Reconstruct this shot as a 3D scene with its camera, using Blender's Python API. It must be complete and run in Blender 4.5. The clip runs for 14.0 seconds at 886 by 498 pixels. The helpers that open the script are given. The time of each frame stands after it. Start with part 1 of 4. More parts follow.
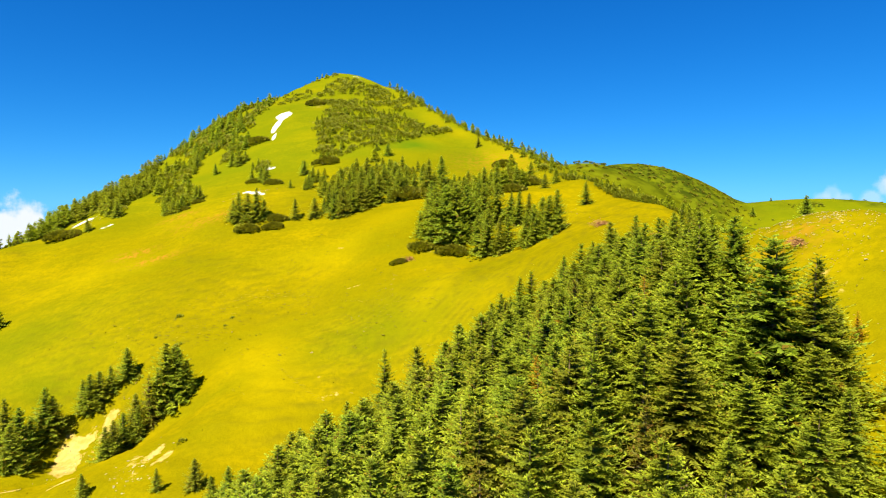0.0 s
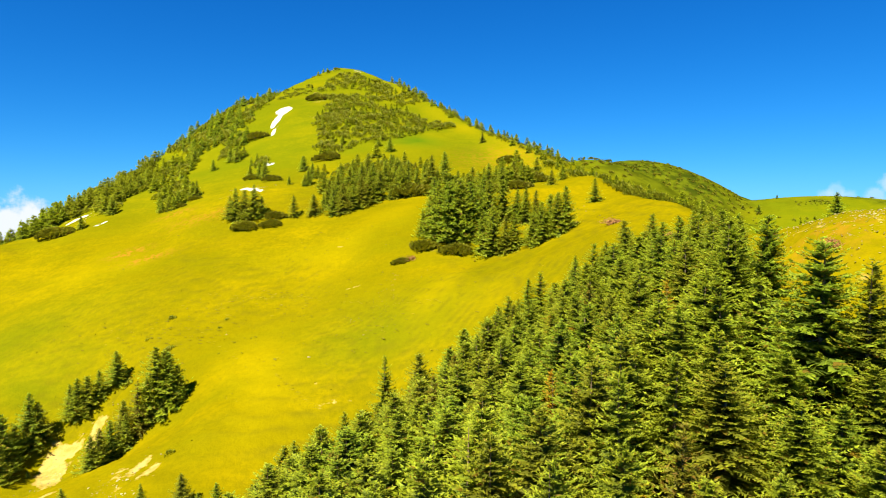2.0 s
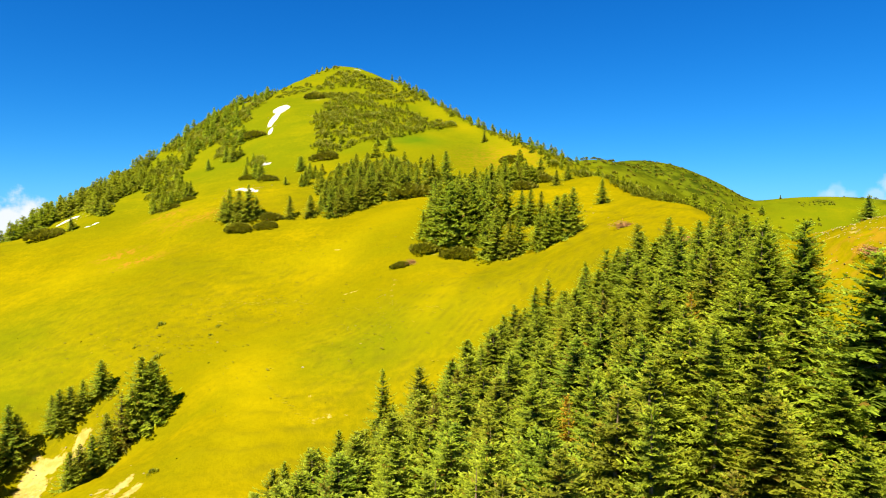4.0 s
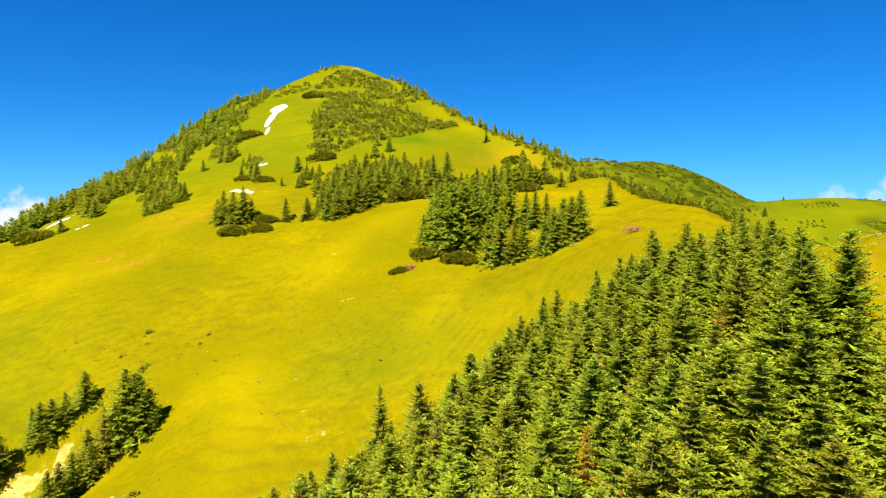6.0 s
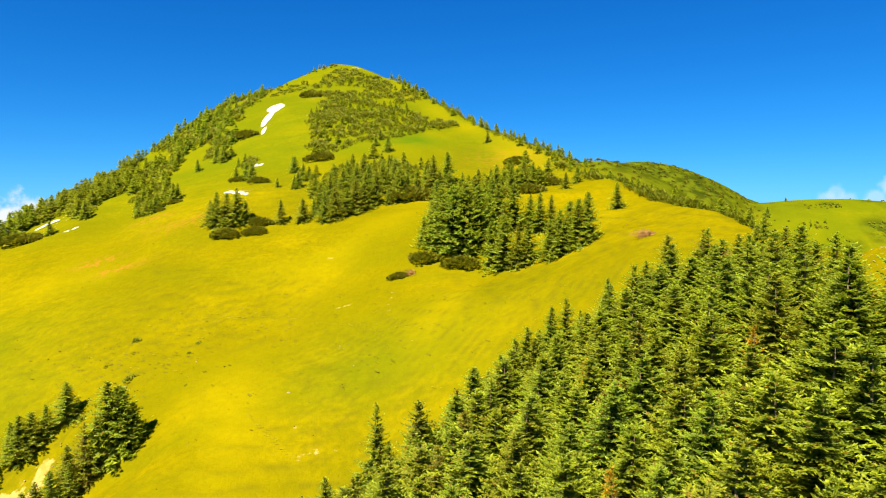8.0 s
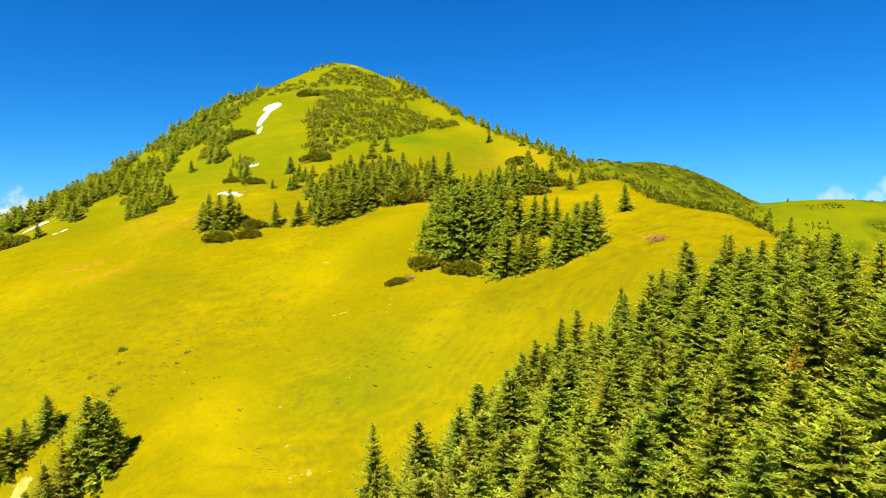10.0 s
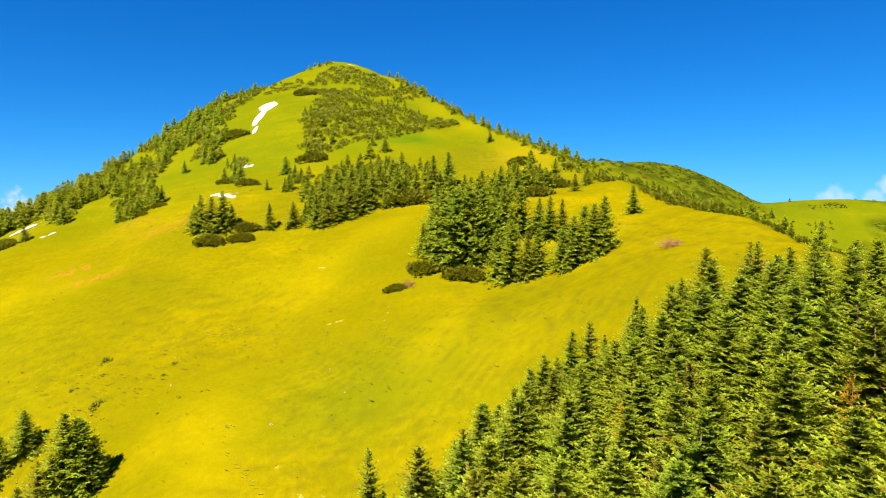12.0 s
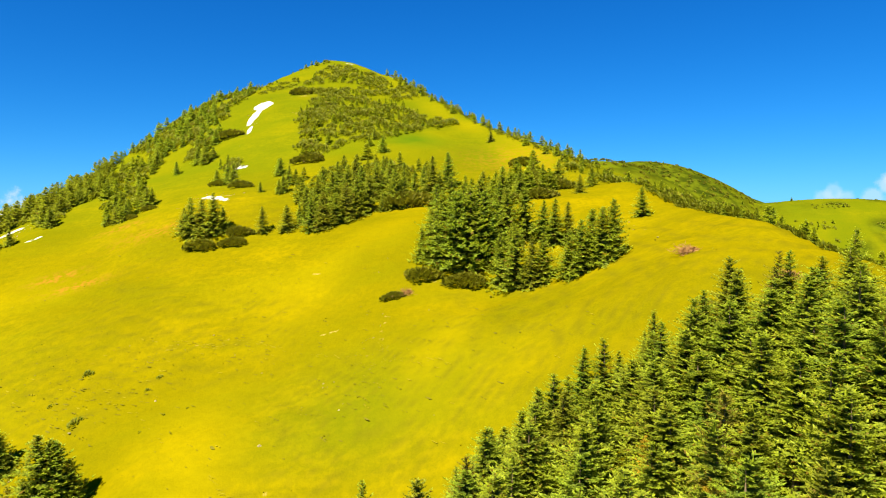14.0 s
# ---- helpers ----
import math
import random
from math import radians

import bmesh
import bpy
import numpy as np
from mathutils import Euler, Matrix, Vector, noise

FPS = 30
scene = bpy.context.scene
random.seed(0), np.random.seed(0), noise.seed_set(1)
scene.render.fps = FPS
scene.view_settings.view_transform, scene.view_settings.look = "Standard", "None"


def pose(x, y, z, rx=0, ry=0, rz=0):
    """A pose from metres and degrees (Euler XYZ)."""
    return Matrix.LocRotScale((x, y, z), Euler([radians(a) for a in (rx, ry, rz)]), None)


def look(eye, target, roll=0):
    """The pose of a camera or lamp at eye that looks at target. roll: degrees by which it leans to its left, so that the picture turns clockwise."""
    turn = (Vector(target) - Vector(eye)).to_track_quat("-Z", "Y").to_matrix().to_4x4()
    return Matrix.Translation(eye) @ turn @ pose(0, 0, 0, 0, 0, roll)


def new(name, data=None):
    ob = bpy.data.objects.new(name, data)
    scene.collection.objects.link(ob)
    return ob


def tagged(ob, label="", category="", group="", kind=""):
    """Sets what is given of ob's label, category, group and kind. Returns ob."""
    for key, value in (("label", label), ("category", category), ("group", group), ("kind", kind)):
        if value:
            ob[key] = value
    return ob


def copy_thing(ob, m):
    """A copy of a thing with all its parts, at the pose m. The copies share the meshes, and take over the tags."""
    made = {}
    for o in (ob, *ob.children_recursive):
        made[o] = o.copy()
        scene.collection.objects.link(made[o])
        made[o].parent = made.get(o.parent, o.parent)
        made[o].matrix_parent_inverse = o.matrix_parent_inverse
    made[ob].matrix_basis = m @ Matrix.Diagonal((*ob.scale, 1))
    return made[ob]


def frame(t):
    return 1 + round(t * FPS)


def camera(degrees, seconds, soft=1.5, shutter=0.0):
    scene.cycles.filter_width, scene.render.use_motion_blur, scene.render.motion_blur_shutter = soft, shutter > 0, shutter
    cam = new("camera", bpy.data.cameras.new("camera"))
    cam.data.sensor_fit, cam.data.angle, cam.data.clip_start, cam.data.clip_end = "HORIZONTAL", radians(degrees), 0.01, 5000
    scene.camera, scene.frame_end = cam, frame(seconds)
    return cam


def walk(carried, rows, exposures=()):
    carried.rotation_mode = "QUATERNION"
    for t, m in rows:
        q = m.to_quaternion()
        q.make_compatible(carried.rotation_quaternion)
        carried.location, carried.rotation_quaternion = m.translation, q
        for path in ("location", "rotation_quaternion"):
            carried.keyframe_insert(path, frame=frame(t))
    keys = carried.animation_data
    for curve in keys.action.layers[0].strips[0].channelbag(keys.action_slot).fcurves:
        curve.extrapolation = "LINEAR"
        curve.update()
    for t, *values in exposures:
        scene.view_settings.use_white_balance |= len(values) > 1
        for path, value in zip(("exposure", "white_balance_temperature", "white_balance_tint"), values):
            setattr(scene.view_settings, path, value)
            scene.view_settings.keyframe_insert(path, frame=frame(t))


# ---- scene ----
# ---------- the camera ----------
cam = camera(70.0, 14.0, soft=1.0)
PATH = [
    (0, (0.049, 0.005, -0.002), (1.97, 99.74, -7.08), -0.14),
    (0.5, (0.039, 1.341, -0.031), (1.79, 101.06, -7.30), -0.13),
    (1, (0.018, 2.697, -0.027), (1.65, 102.41, -7.44), -0.11),
    (1.5, (-0.010, 4.064, 0.004), (1.56, 103.77, -7.50), -0.10),
    (2, (-0.041, 5.437, 0.057), (1.48, 105.14, -7.51), -0.08),
    (2.5, (-0.075, 6.811, 0.126), (1.42, 106.51, -7.48), -0.06),
    (3, (-0.108, 8.181, 0.206), (1.38, 107.88, -7.41), -0.04),
    (5.5, (-0.263, 14.908, 0.678), (1.21, 114.61, -6.85), 0.06),
    (6, (-0.291, 16.223, 0.773), (1.18, 115.93, -6.74), 0.08),
    (6.5, (-0.318, 17.528, 0.866), (1.16, 117.24, -6.62), 0.09),
    (7, (-0.346, 18.825, 0.957), (1.14, 118.53, -6.51), 0.11),
    (7.5, (-0.375, 20.115, 1.046), (1.12, 119.83, -6.41), 0.12),
    (8, (-0.405, 21.400, 1.134), (1.10, 121.11, -6.31), 0.12),
    (10.5, (-0.583, 27.813, 1.589), (1.03, 127.52, -5.83), 0.10),
    (11, (-0.620, 29.106, 1.693), (1.02, 128.82, -5.73), 0.08),
    (11.5, (-0.655, 30.406, 1.803), (1.01, 130.12, -5.62), 0.06),
    (12, (-0.686, 31.712, 1.923), (1.00, 131.42, -5.50), 0.04),
    (12.5, (-0.709, 33.027, 2.053), (1.00, 132.74, -5.37), 0.01),
    (13, (-0.721, 34.348, 2.194), (1.01, 134.06, -5.24), -0.03),
    (13.5, (-0.718, 35.676, 2.348), (1.04, 135.38, -5.10), -0.06),
    (14, (-0.695, 37.009, 2.516), (1.09, 136.71, -4.95), -0.11),
]
EXPOSURE = 1.8
walk(cam, [(t, look(eye, target, roll)) for t, eye, target, roll in PATH], exposures=[(0.0, EXPOSURE), (14.0, EXPOSURE)])

# ---------- sky, sun ----------
SUN_ELEVATION, SUN_AZIMUTH = radians(54), radians(-143)  # azimuth from +y, clockwise seen from above

world = bpy.data.worlds.new("sky")
scene.world = world
world.use_nodes = True
wn, wl = world.node_tree.nodes, world.node_tree.links
wn.clear()
w_out, w_back = wn.new("ShaderNodeOutputWorld"), wn.new("ShaderNodeBackground")
w_sky, w_sat, w_tint = wn.new("ShaderNodeTexSky"), wn.new("ShaderNodeHueSaturation"), wn.new("ShaderNodeMix")
w_sky.sky_type, w_sky.sun_disc = "NISHITA", False
w_sky.sun_elevation, w_sky.sun_rotation = SUN_ELEVATION, SUN_AZIMUTH
w_sky.altitude, w_sky.air_density, w_sky.dust_density, w_sky.ozone_density = 1800, 0.7, 0.0, 4.0
w_sat.inputs["Saturation"].default_value = 1.3
w_tint.data_type, w_tint.blend_type = "RGBA", "MULTIPLY"
w_tint.inputs["Factor"].default_value = 1.0
w_tint.inputs[7].default_value = (0.24, 0.90, 1.32, 1)
w_back.inputs["Strength"].default_value = 0.053
wl.new(w_sky.outputs["Color"], w_sat.inputs["Color"])
wl.new(w_sat.outputs["Color"], w_tint.inputs[6])
# the bright horizon levels off towards pale blue
w_part, w_one, w_soft = wn.new("ShaderNodeVectorMath"), wn.new("ShaderNodeVectorMath"), wn.new("ShaderNodeVectorMath")
w_part.operation, w_one.operation, w_soft.operation = "DIVIDE", "ADD", "DIVIDE"
wl.new(w_tint.outputs[2], w_part.inputs[0])
w_part.inputs[1].default_value = (2.6, 7.0, 14.0)
wl.new(w_part.outputs[0], w_one.inputs[0])
w_one.inputs[1].default_value = (1, 1, 1)
wl.new(w_tint.outputs[2], w_soft.inputs[0])
wl.new(w_one.outputs[0], w_soft.inputs[1])

# fair-weather clouds low over the horizon: direction, size, how solid
CLOUDS = ((-0.553, 0.834, -0.042, 0.054, 1.0), (-0.600, 0.800, -0.038, 0.056, 1.0), (-0.525, 0.851, -0.052, 0.036, 1.0), (-0.545, 0.838, -0.095, 0.055, 1.0), (-0.600, 0.800, -0.095, 0.055, 1.0), (-0.500, 0.866, -0.09, 0.04, 1.0), (0.590, 0.808, 0.022, 0.016, 0.45), (0.600, 0.800, 0.030, 0.021, 0.6),
          (0.539, 0.842, 0.013, 0.014, 0.25), (0.530, 0.848, 0.004, 0.013, 0.3), (0.550, 0.835, 0.004, 0.014, 0.3), (0.575, 0.818, 0.004, 0.015, 0.35))
w_place, w_noise = wn.new("ShaderNodeTexCoord"), wn.new("ShaderNodeTexNoise")
w_noise.inputs["Scale"].default_value, w_noise.inputs["Detail"].default_value, w_noise.inputs["Roughness"].default_value = 38.0, 6.0, 0.6
wl.new(w_place.outputs["Generated"], w_noise.inputs["Vector"])
colour = w_soft.outputs[0]
for cx, cy, cz, radius, solid in CLOUDS:
    away, grain, edge, over = wn.new("ShaderNodeVectorMath"), wn.new("ShaderNodeMath"), wn.new("ShaderNodeMapRange"), wn.new("ShaderNodeMix")
    away.operation, grain.operation, over.data_type = "DISTANCE", "MULTIPLY_ADD", "RGBA"
    away.inputs[1].default_value = Vector((cx, cy, cz)).normalized()
    wl.new(w_place.outputs["Generated"], away.inputs[0])
    wl.new(w_noise.outputs["Fac"], grain.inputs[0])
    grain.inputs[1].default_value = radius * 1.5
    wl.new(away.outputs["Value"], grain.inputs[2])
    edge.interpolation_type = "SMOOTHSTEP"
    for key, value in (("From Min", radius * 1.85), ("From Max", radius * 1.25), ("To Min", 0.0), ("To Max", solid)):
        edge.inputs[key].default_value = value
    wl.new(grain.outputs[0], edge.inputs["Value"])
    wl.new(edge.outputs["Result"], over.inputs[0])
    wl.new(colour, over.inputs[6])
    over.inputs[7].default_value = (5.0, 5.3, 5.8, 1)
    colour = over.outputs[2]
wl.new(colour, w_back.inputs["Color"])
wl.new(w_back.outputs["Background"], w_out.inputs["Surface"])

sun = new("sun", bpy.data.lights.new("sun", "SUN"))
sun.data.energy, sun.data.angle, sun.data.color = 4.6, radians(0.53), (1.0, 0.93, 0.78)
SUN_WAY = Vector((math.sin(SUN_AZIMUTH) * math.cos(SUN_ELEVATION), math.cos(SUN_AZIMUTH) * math.cos(SUN_ELEVATION), math.sin(SUN_ELEVATION)))
sun.matrix_world = look(SUN_WAY * 400, (0, 0, 0))


# ---------- materials ----------
class Nodes:
    """Short words for building a node material."""

    def __init__(self, name):
        self.mat = bpy.data.materials.new(name)
        self.mat.use_nodes = True
        self.tree = self.mat.node_tree
        self.shader = self.tree.nodes["Principled BSDF"]
        self.shader.inputs["Specular IOR Level"].default_value = 0.2
        self.place = self.tree.nodes.new("ShaderNodeTexCoord").outputs["Object"]

    def put(self, kind, **values):
        node = self.tree.nodes.new(kind)
        for key, value in values.items():
            node.inputs[key.replace("_", " ")].default_value = value
        return node

    def link(self, a, b):
        self.tree.links.new(a, b)

    def noise(self, scale, detail=4.0, rough=0.55, stretch=None, place=None):
        node = self.put("ShaderNodeTexNoise", Scale=scale, Detail=detail, Roughness=rough)
        source = place or self.place
        if stretch:
            mapping = self.put("ShaderNodeMapping", Scale=stretch)
            self.link(source, mapping.inputs["Vector"])
            source = mapping.outputs["Vector"]
        self.link(source, node.inputs["Vector"])
        return node.outputs["Fac"]

    def ramp(self, fac, low, high, a=0.0, b=1.0):
        node = self.put("ShaderNodeMapRange", From_Min=low, From_Max=high, To_Min=a, To_Max=b)
        node.interpolation_type = "SMOOTHSTEP"
        self.link(fac, node.inputs["Value"])
        return node.outputs["Result"]

    def mix(self, fac, a, b, blend="MIX"):
        node = self.tree.nodes.new("ShaderNodeMix")
        node.data_type, node.blend_type = "RGBA", blend
        for value, slot in ((fac, 0), (a, 6), (b, 7)):
            if isinstance(value, bpy.types.NodeSocket):
                self.link(value, node.inputs[slot])
            else:
                node.inputs[slot].default_value = (*value, 1) if isinstance(value, tuple) else value
        return node.outputs[2]

    def math(self, operation, a, b):
        node = self.tree.nodes.new("ShaderNodeMath")
        node.operation = operation
        for n, value in enumerate((a, b)):
            if isinstance(value, bpy.types.NodeSocket):
                self.link(value, node.inputs[n])
            else:
                node.inputs[n].default_value = value
        return node.outputs[0]

    def layer(self, name):
        node = self.tree.nodes.new("ShaderNodeAttribute")
        node.attribute_name = name
        return node.outputs["Fac"]

    def chance(self):
        return self.tree.nodes.new("ShaderNodeObjectInfo").outputs["Random"]

    def island(self):
        return self.tree.nodes.new("ShaderNodeNewGeometry").outputs["Random Per Island"]

    def bump(self, height, strength, distance):
        node = self.put("ShaderNodeBump", Strength=strength, Distance=distance)
        self.link(height, node.inputs["Height"])
        self.link(node.outputs["Normal"], self.shader.inputs["Normal"])

    def done(self, colour, rough=0.8, translucent=0.0):
        self.shader.inputs["Roughness"].default_value = rough
        if isinstance(colour, tuple):
            self.shader.inputs["Base Color"].default_value = (*colour, 1)
        else:
            self.link(colour, self.shader.inputs["Base Color"])
        if translucent:
            leaf, both = self.tree.nodes.new("ShaderNodeBsdfTranslucent"), self.tree.nodes.new("ShaderNodeMixShader")
            self.link(colour, leaf.inputs["Color"])
            both.inputs[0].default_value = translucent
            self.link(self.shader.outputs[0], both.inputs[1])
            self.link(leaf.outputs[0], both.inputs[2])
            self.link(both.outputs[0], self.tree.nodes["Material Output"].inputs["Surface"])
        return self.mat


def meadow_material():
    n = Nodes("meadow_grass")
    patches = n.ramp(n.noise(0.035, 5), 0.36, 0.64)
    streaks = n.ramp(n.noise(0.11, 4, 0.6, (0.35, 1.0, 1.0)), 0.40, 0.66)
    tufts = n.ramp(n.noise(0.9, 5, 0.65), 0.36, 0.68)
    blades = n.noise(5.0, 4, 0.7)
    colour = n.mix(patches, (0.1225, 0.1010, 0.0005), (0.1875, 0.1410, 0.0005))
    colour = n.mix(n.math("MULTIPLY", streaks, 0.55), colour, (0.0960, 0.0970, 0.0008))
    mottle = n.ramp(n.noise(0.28, 5, 0.6, (0.5, 1.0, 1.0)), 0.42, 0.66)
    colour = n.mix(n.math("MULTIPLY", mottle, 0.60), colour, (0.1045, 0.0905, 0.0008))
    colour = n.mix(n.math("MULTIPLY", tufts, 0.50), colour, (0.0890, 0.0800, 0.0008))
    colour = n.mix(n.ramp(blades, 0.35, 0.75, 0.0, 0.30), colour, (0.1915, 0.1515, 0.0008))
    colour = n.mix(n.layer("lush"), colour, (0.0600, 0.0980, 0.0020))
    colour = n.mix(n.math("MULTIPLY", n.layer("pale"), 0.5), colour, (0.222, 0.170, 0.0006))
    colour = n.mix(n.math("MULTIPLY", n.layer("steps"), n.ramp(n.noise(0.5, 5), 0.30, 0.55)), colour, (0.070, 0.062, 0.003))
    colour = n.mix(n.math("MULTIPLY", n.layer("scrub"), n.ramp(n.noise(0.06, 6, 0.7), 0.25, 0.42)), colour, n.mix(n.ramp(n.noise(0.09, 5, 0.65), 0.40, 0.62), (0.022, 0.032, 0.002), (0.070, 0.085, 0.003)))
    dry = n.math("MULTIPLY", n.layer("rust"), n.ramp(n.noise(0.8, 5), 0.42, 0.60))
    colour = n.mix(dry, colour, (0.2448, 0.1044, 0.0108))
    soil = n.mix(n.ramp(n.noise(0.7, 6), 0.3, 0.7), (0.2592, 0.1800, 0.0324), (0.3600, 0.2592, 0.0720))
    soil = n.mix(n.ramp(n.noise(6.0, 3), 0.55, 0.75, 0.0, 0.6), soil, (0.1584, 0.1080, 0.0216))
    bare = n.ramp(n.math("ADD", n.layer("bare"), n.math("MULTIPLY", n.math("SUBTRACT", n.noise(0.55, 6, 0.65), 0.5), 1.3)), 0.45, 0.62)
    colour = n.mix(bare, colour, soil)
    stone = n.mix(n.ramp(n.noise(2.2, 6), 0.3, 0.7), (0.45, 0.42, 0.34), (0.62, 0.60, 0.54))
    white = n.ramp(n.math("ADD", n.layer("scree"), n.math("MULTIPLY", n.math("SUBTRACT", n.noise(0.4, 6, 0.6), 0.5), 0.9)), 0.47, 0.58)
    colour = n.mix(white, colour, stone)
    n.shader.inputs["Specular IOR Level"].default_value = 0.0
    n.bump(n.math("ADD", n.math("MULTIPLY", tufts, 0.6), n.math("MULTIPLY", blades, 0.4)), 0.3, 0.3)
    return n.done(colour, 0.9)


def needle_material(name, deep, fresh, dry=(0.20, 0.10, 0.01), amount=0.06, vary=0.0, rust=0.0):
    """Needles: paler fresh tips, with the shade deep inside the crown put into a darker colour; trees vary from olive
    to blue-green, and some have withered patches.
    """
    n = Nodes(name)
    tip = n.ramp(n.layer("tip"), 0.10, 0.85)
    chance = n.chance()
    shift = n.tree.nodes.new("ShaderNodeVectorMath")
    shift.operation = "ADD"
    n.link(n.place, shift.inputs[0])
    n.link(n.math("MULTIPLY", chance, 90.0), shift.inputs[1])
    # besides paler new growth, this contrast paints in crown shade and lit bough ends
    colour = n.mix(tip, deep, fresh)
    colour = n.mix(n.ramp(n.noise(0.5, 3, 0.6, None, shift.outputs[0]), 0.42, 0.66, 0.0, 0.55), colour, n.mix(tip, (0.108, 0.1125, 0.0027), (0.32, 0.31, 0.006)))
    if vary:
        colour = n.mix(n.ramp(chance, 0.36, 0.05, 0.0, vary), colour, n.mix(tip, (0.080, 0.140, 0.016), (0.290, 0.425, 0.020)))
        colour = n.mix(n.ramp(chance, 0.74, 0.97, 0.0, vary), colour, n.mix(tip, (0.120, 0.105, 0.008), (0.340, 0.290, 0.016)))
    colour = n.mix(n.ramp(n.island(), 1.0 - amount, 1.0 - amount * 0.6, 0.0, 0.8), colour, dry)
    if rust:
        colour = n.mix(n.ramp(n.noise(0.42, 2, 0.5, None, shift.outputs[0]), 0.74 - rust, 0.80 - rust, 0.0, 0.75), colour, n.mix(tip, (0.22, 0.11, 0.005), (0.56, 0.33, 0.014)))
    return n.done(colour, 0.6, 0.55)


def bark_material():
    n = Nodes("spruce_bark")
    colour = n.mix(n.noise(3.0, 5, 0.6, (4, 4, 0.7)), (0.085, 0.055, 0.025), (0.24, 0.17, 0.09))
    n.bump(n.noise(6.0, 5, 0.6, (4, 4, 0.8)), 0.6, 0.05)
    return n.done(colour, 0.9)


def rock_material():
    n = Nodes("limestone")
    colour = n.mix(n.ramp(n.noise(1.8, 6), 0.3, 0.7), (0.17, 0.14, 0.05), (0.30, 0.25, 0.12))
    colour = n.mix(n.ramp(n.noise(5.0, 4), 0.58, 0.75, 0.0, 0.7), colour, (0.16, 0.15, 0.05))
    n.bump(n.noise(4.0, 6), 0.6, 0.12)
    return n.done(colour, 0.9)


def twig_material():
    n = Nodes("dead_twigs")
    colour = n.mix(n.island(), (0.17, 0.075, 0.02), (0.34, 0.18, 0.06))
    return n.done(colour, 0.85)


def earth_material():
    n = Nodes("trodden_earth")
    colour = n.mix(n.noise(2.2, 5, 0.6), (0.170, 0.138, 0.001), (0.205, 0.165, 0.002))
    return n.done(colour, 0.95)


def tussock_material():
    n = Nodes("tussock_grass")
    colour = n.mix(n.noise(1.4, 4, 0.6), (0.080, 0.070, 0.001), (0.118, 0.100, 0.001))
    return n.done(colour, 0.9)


GRASS = meadow_material()
EARTH, SHADY_GRASS = earth_material(), tussock_material()
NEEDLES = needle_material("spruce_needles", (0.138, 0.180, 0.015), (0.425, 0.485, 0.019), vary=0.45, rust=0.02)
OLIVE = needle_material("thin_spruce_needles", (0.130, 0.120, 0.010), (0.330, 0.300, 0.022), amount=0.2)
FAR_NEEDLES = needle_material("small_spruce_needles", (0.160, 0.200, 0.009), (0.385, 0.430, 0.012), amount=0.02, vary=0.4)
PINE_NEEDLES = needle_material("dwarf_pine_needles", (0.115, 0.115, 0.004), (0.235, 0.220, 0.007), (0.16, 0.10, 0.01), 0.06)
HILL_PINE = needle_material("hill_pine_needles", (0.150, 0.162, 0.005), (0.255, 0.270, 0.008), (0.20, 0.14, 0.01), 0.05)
RUSTY = needle_material("dying_spruce_needles", (0.30, 0.16, 0.006), (0.72, 0.42, 0.02), (0.55, 0.33, 0.02), 0.3)
TUFTS = needle_material("grass_blades", (0.15, 0.125, 0.001), (0.20, 0.165, 0.001), (0.25, 0.19, 0.01), 0.1)
BARK, ROCK, TWIGS = bark_material(), rock_material(), twig_material()


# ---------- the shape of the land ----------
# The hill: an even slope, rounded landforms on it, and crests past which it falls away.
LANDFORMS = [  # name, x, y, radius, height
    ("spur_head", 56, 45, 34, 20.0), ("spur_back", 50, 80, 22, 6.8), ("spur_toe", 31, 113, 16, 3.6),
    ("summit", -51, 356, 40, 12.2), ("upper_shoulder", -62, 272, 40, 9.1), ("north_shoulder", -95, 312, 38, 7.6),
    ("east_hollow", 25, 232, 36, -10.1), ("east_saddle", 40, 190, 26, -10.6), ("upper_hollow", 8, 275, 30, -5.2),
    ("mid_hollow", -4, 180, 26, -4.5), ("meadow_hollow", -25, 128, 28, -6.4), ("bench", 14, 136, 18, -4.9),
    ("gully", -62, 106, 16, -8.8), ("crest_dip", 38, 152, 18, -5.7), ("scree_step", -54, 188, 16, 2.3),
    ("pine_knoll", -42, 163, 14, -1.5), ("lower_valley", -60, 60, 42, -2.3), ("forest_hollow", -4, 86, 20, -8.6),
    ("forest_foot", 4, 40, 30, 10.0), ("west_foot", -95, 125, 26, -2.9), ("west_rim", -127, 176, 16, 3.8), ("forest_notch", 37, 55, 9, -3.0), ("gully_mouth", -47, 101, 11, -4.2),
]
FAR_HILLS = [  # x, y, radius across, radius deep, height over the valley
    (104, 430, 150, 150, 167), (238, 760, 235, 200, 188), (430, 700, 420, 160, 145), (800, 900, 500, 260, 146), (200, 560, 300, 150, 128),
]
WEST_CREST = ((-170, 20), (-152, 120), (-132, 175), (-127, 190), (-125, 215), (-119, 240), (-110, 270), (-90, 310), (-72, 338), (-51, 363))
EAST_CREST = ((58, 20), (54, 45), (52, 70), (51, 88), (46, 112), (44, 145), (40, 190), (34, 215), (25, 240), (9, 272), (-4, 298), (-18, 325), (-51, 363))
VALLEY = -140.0


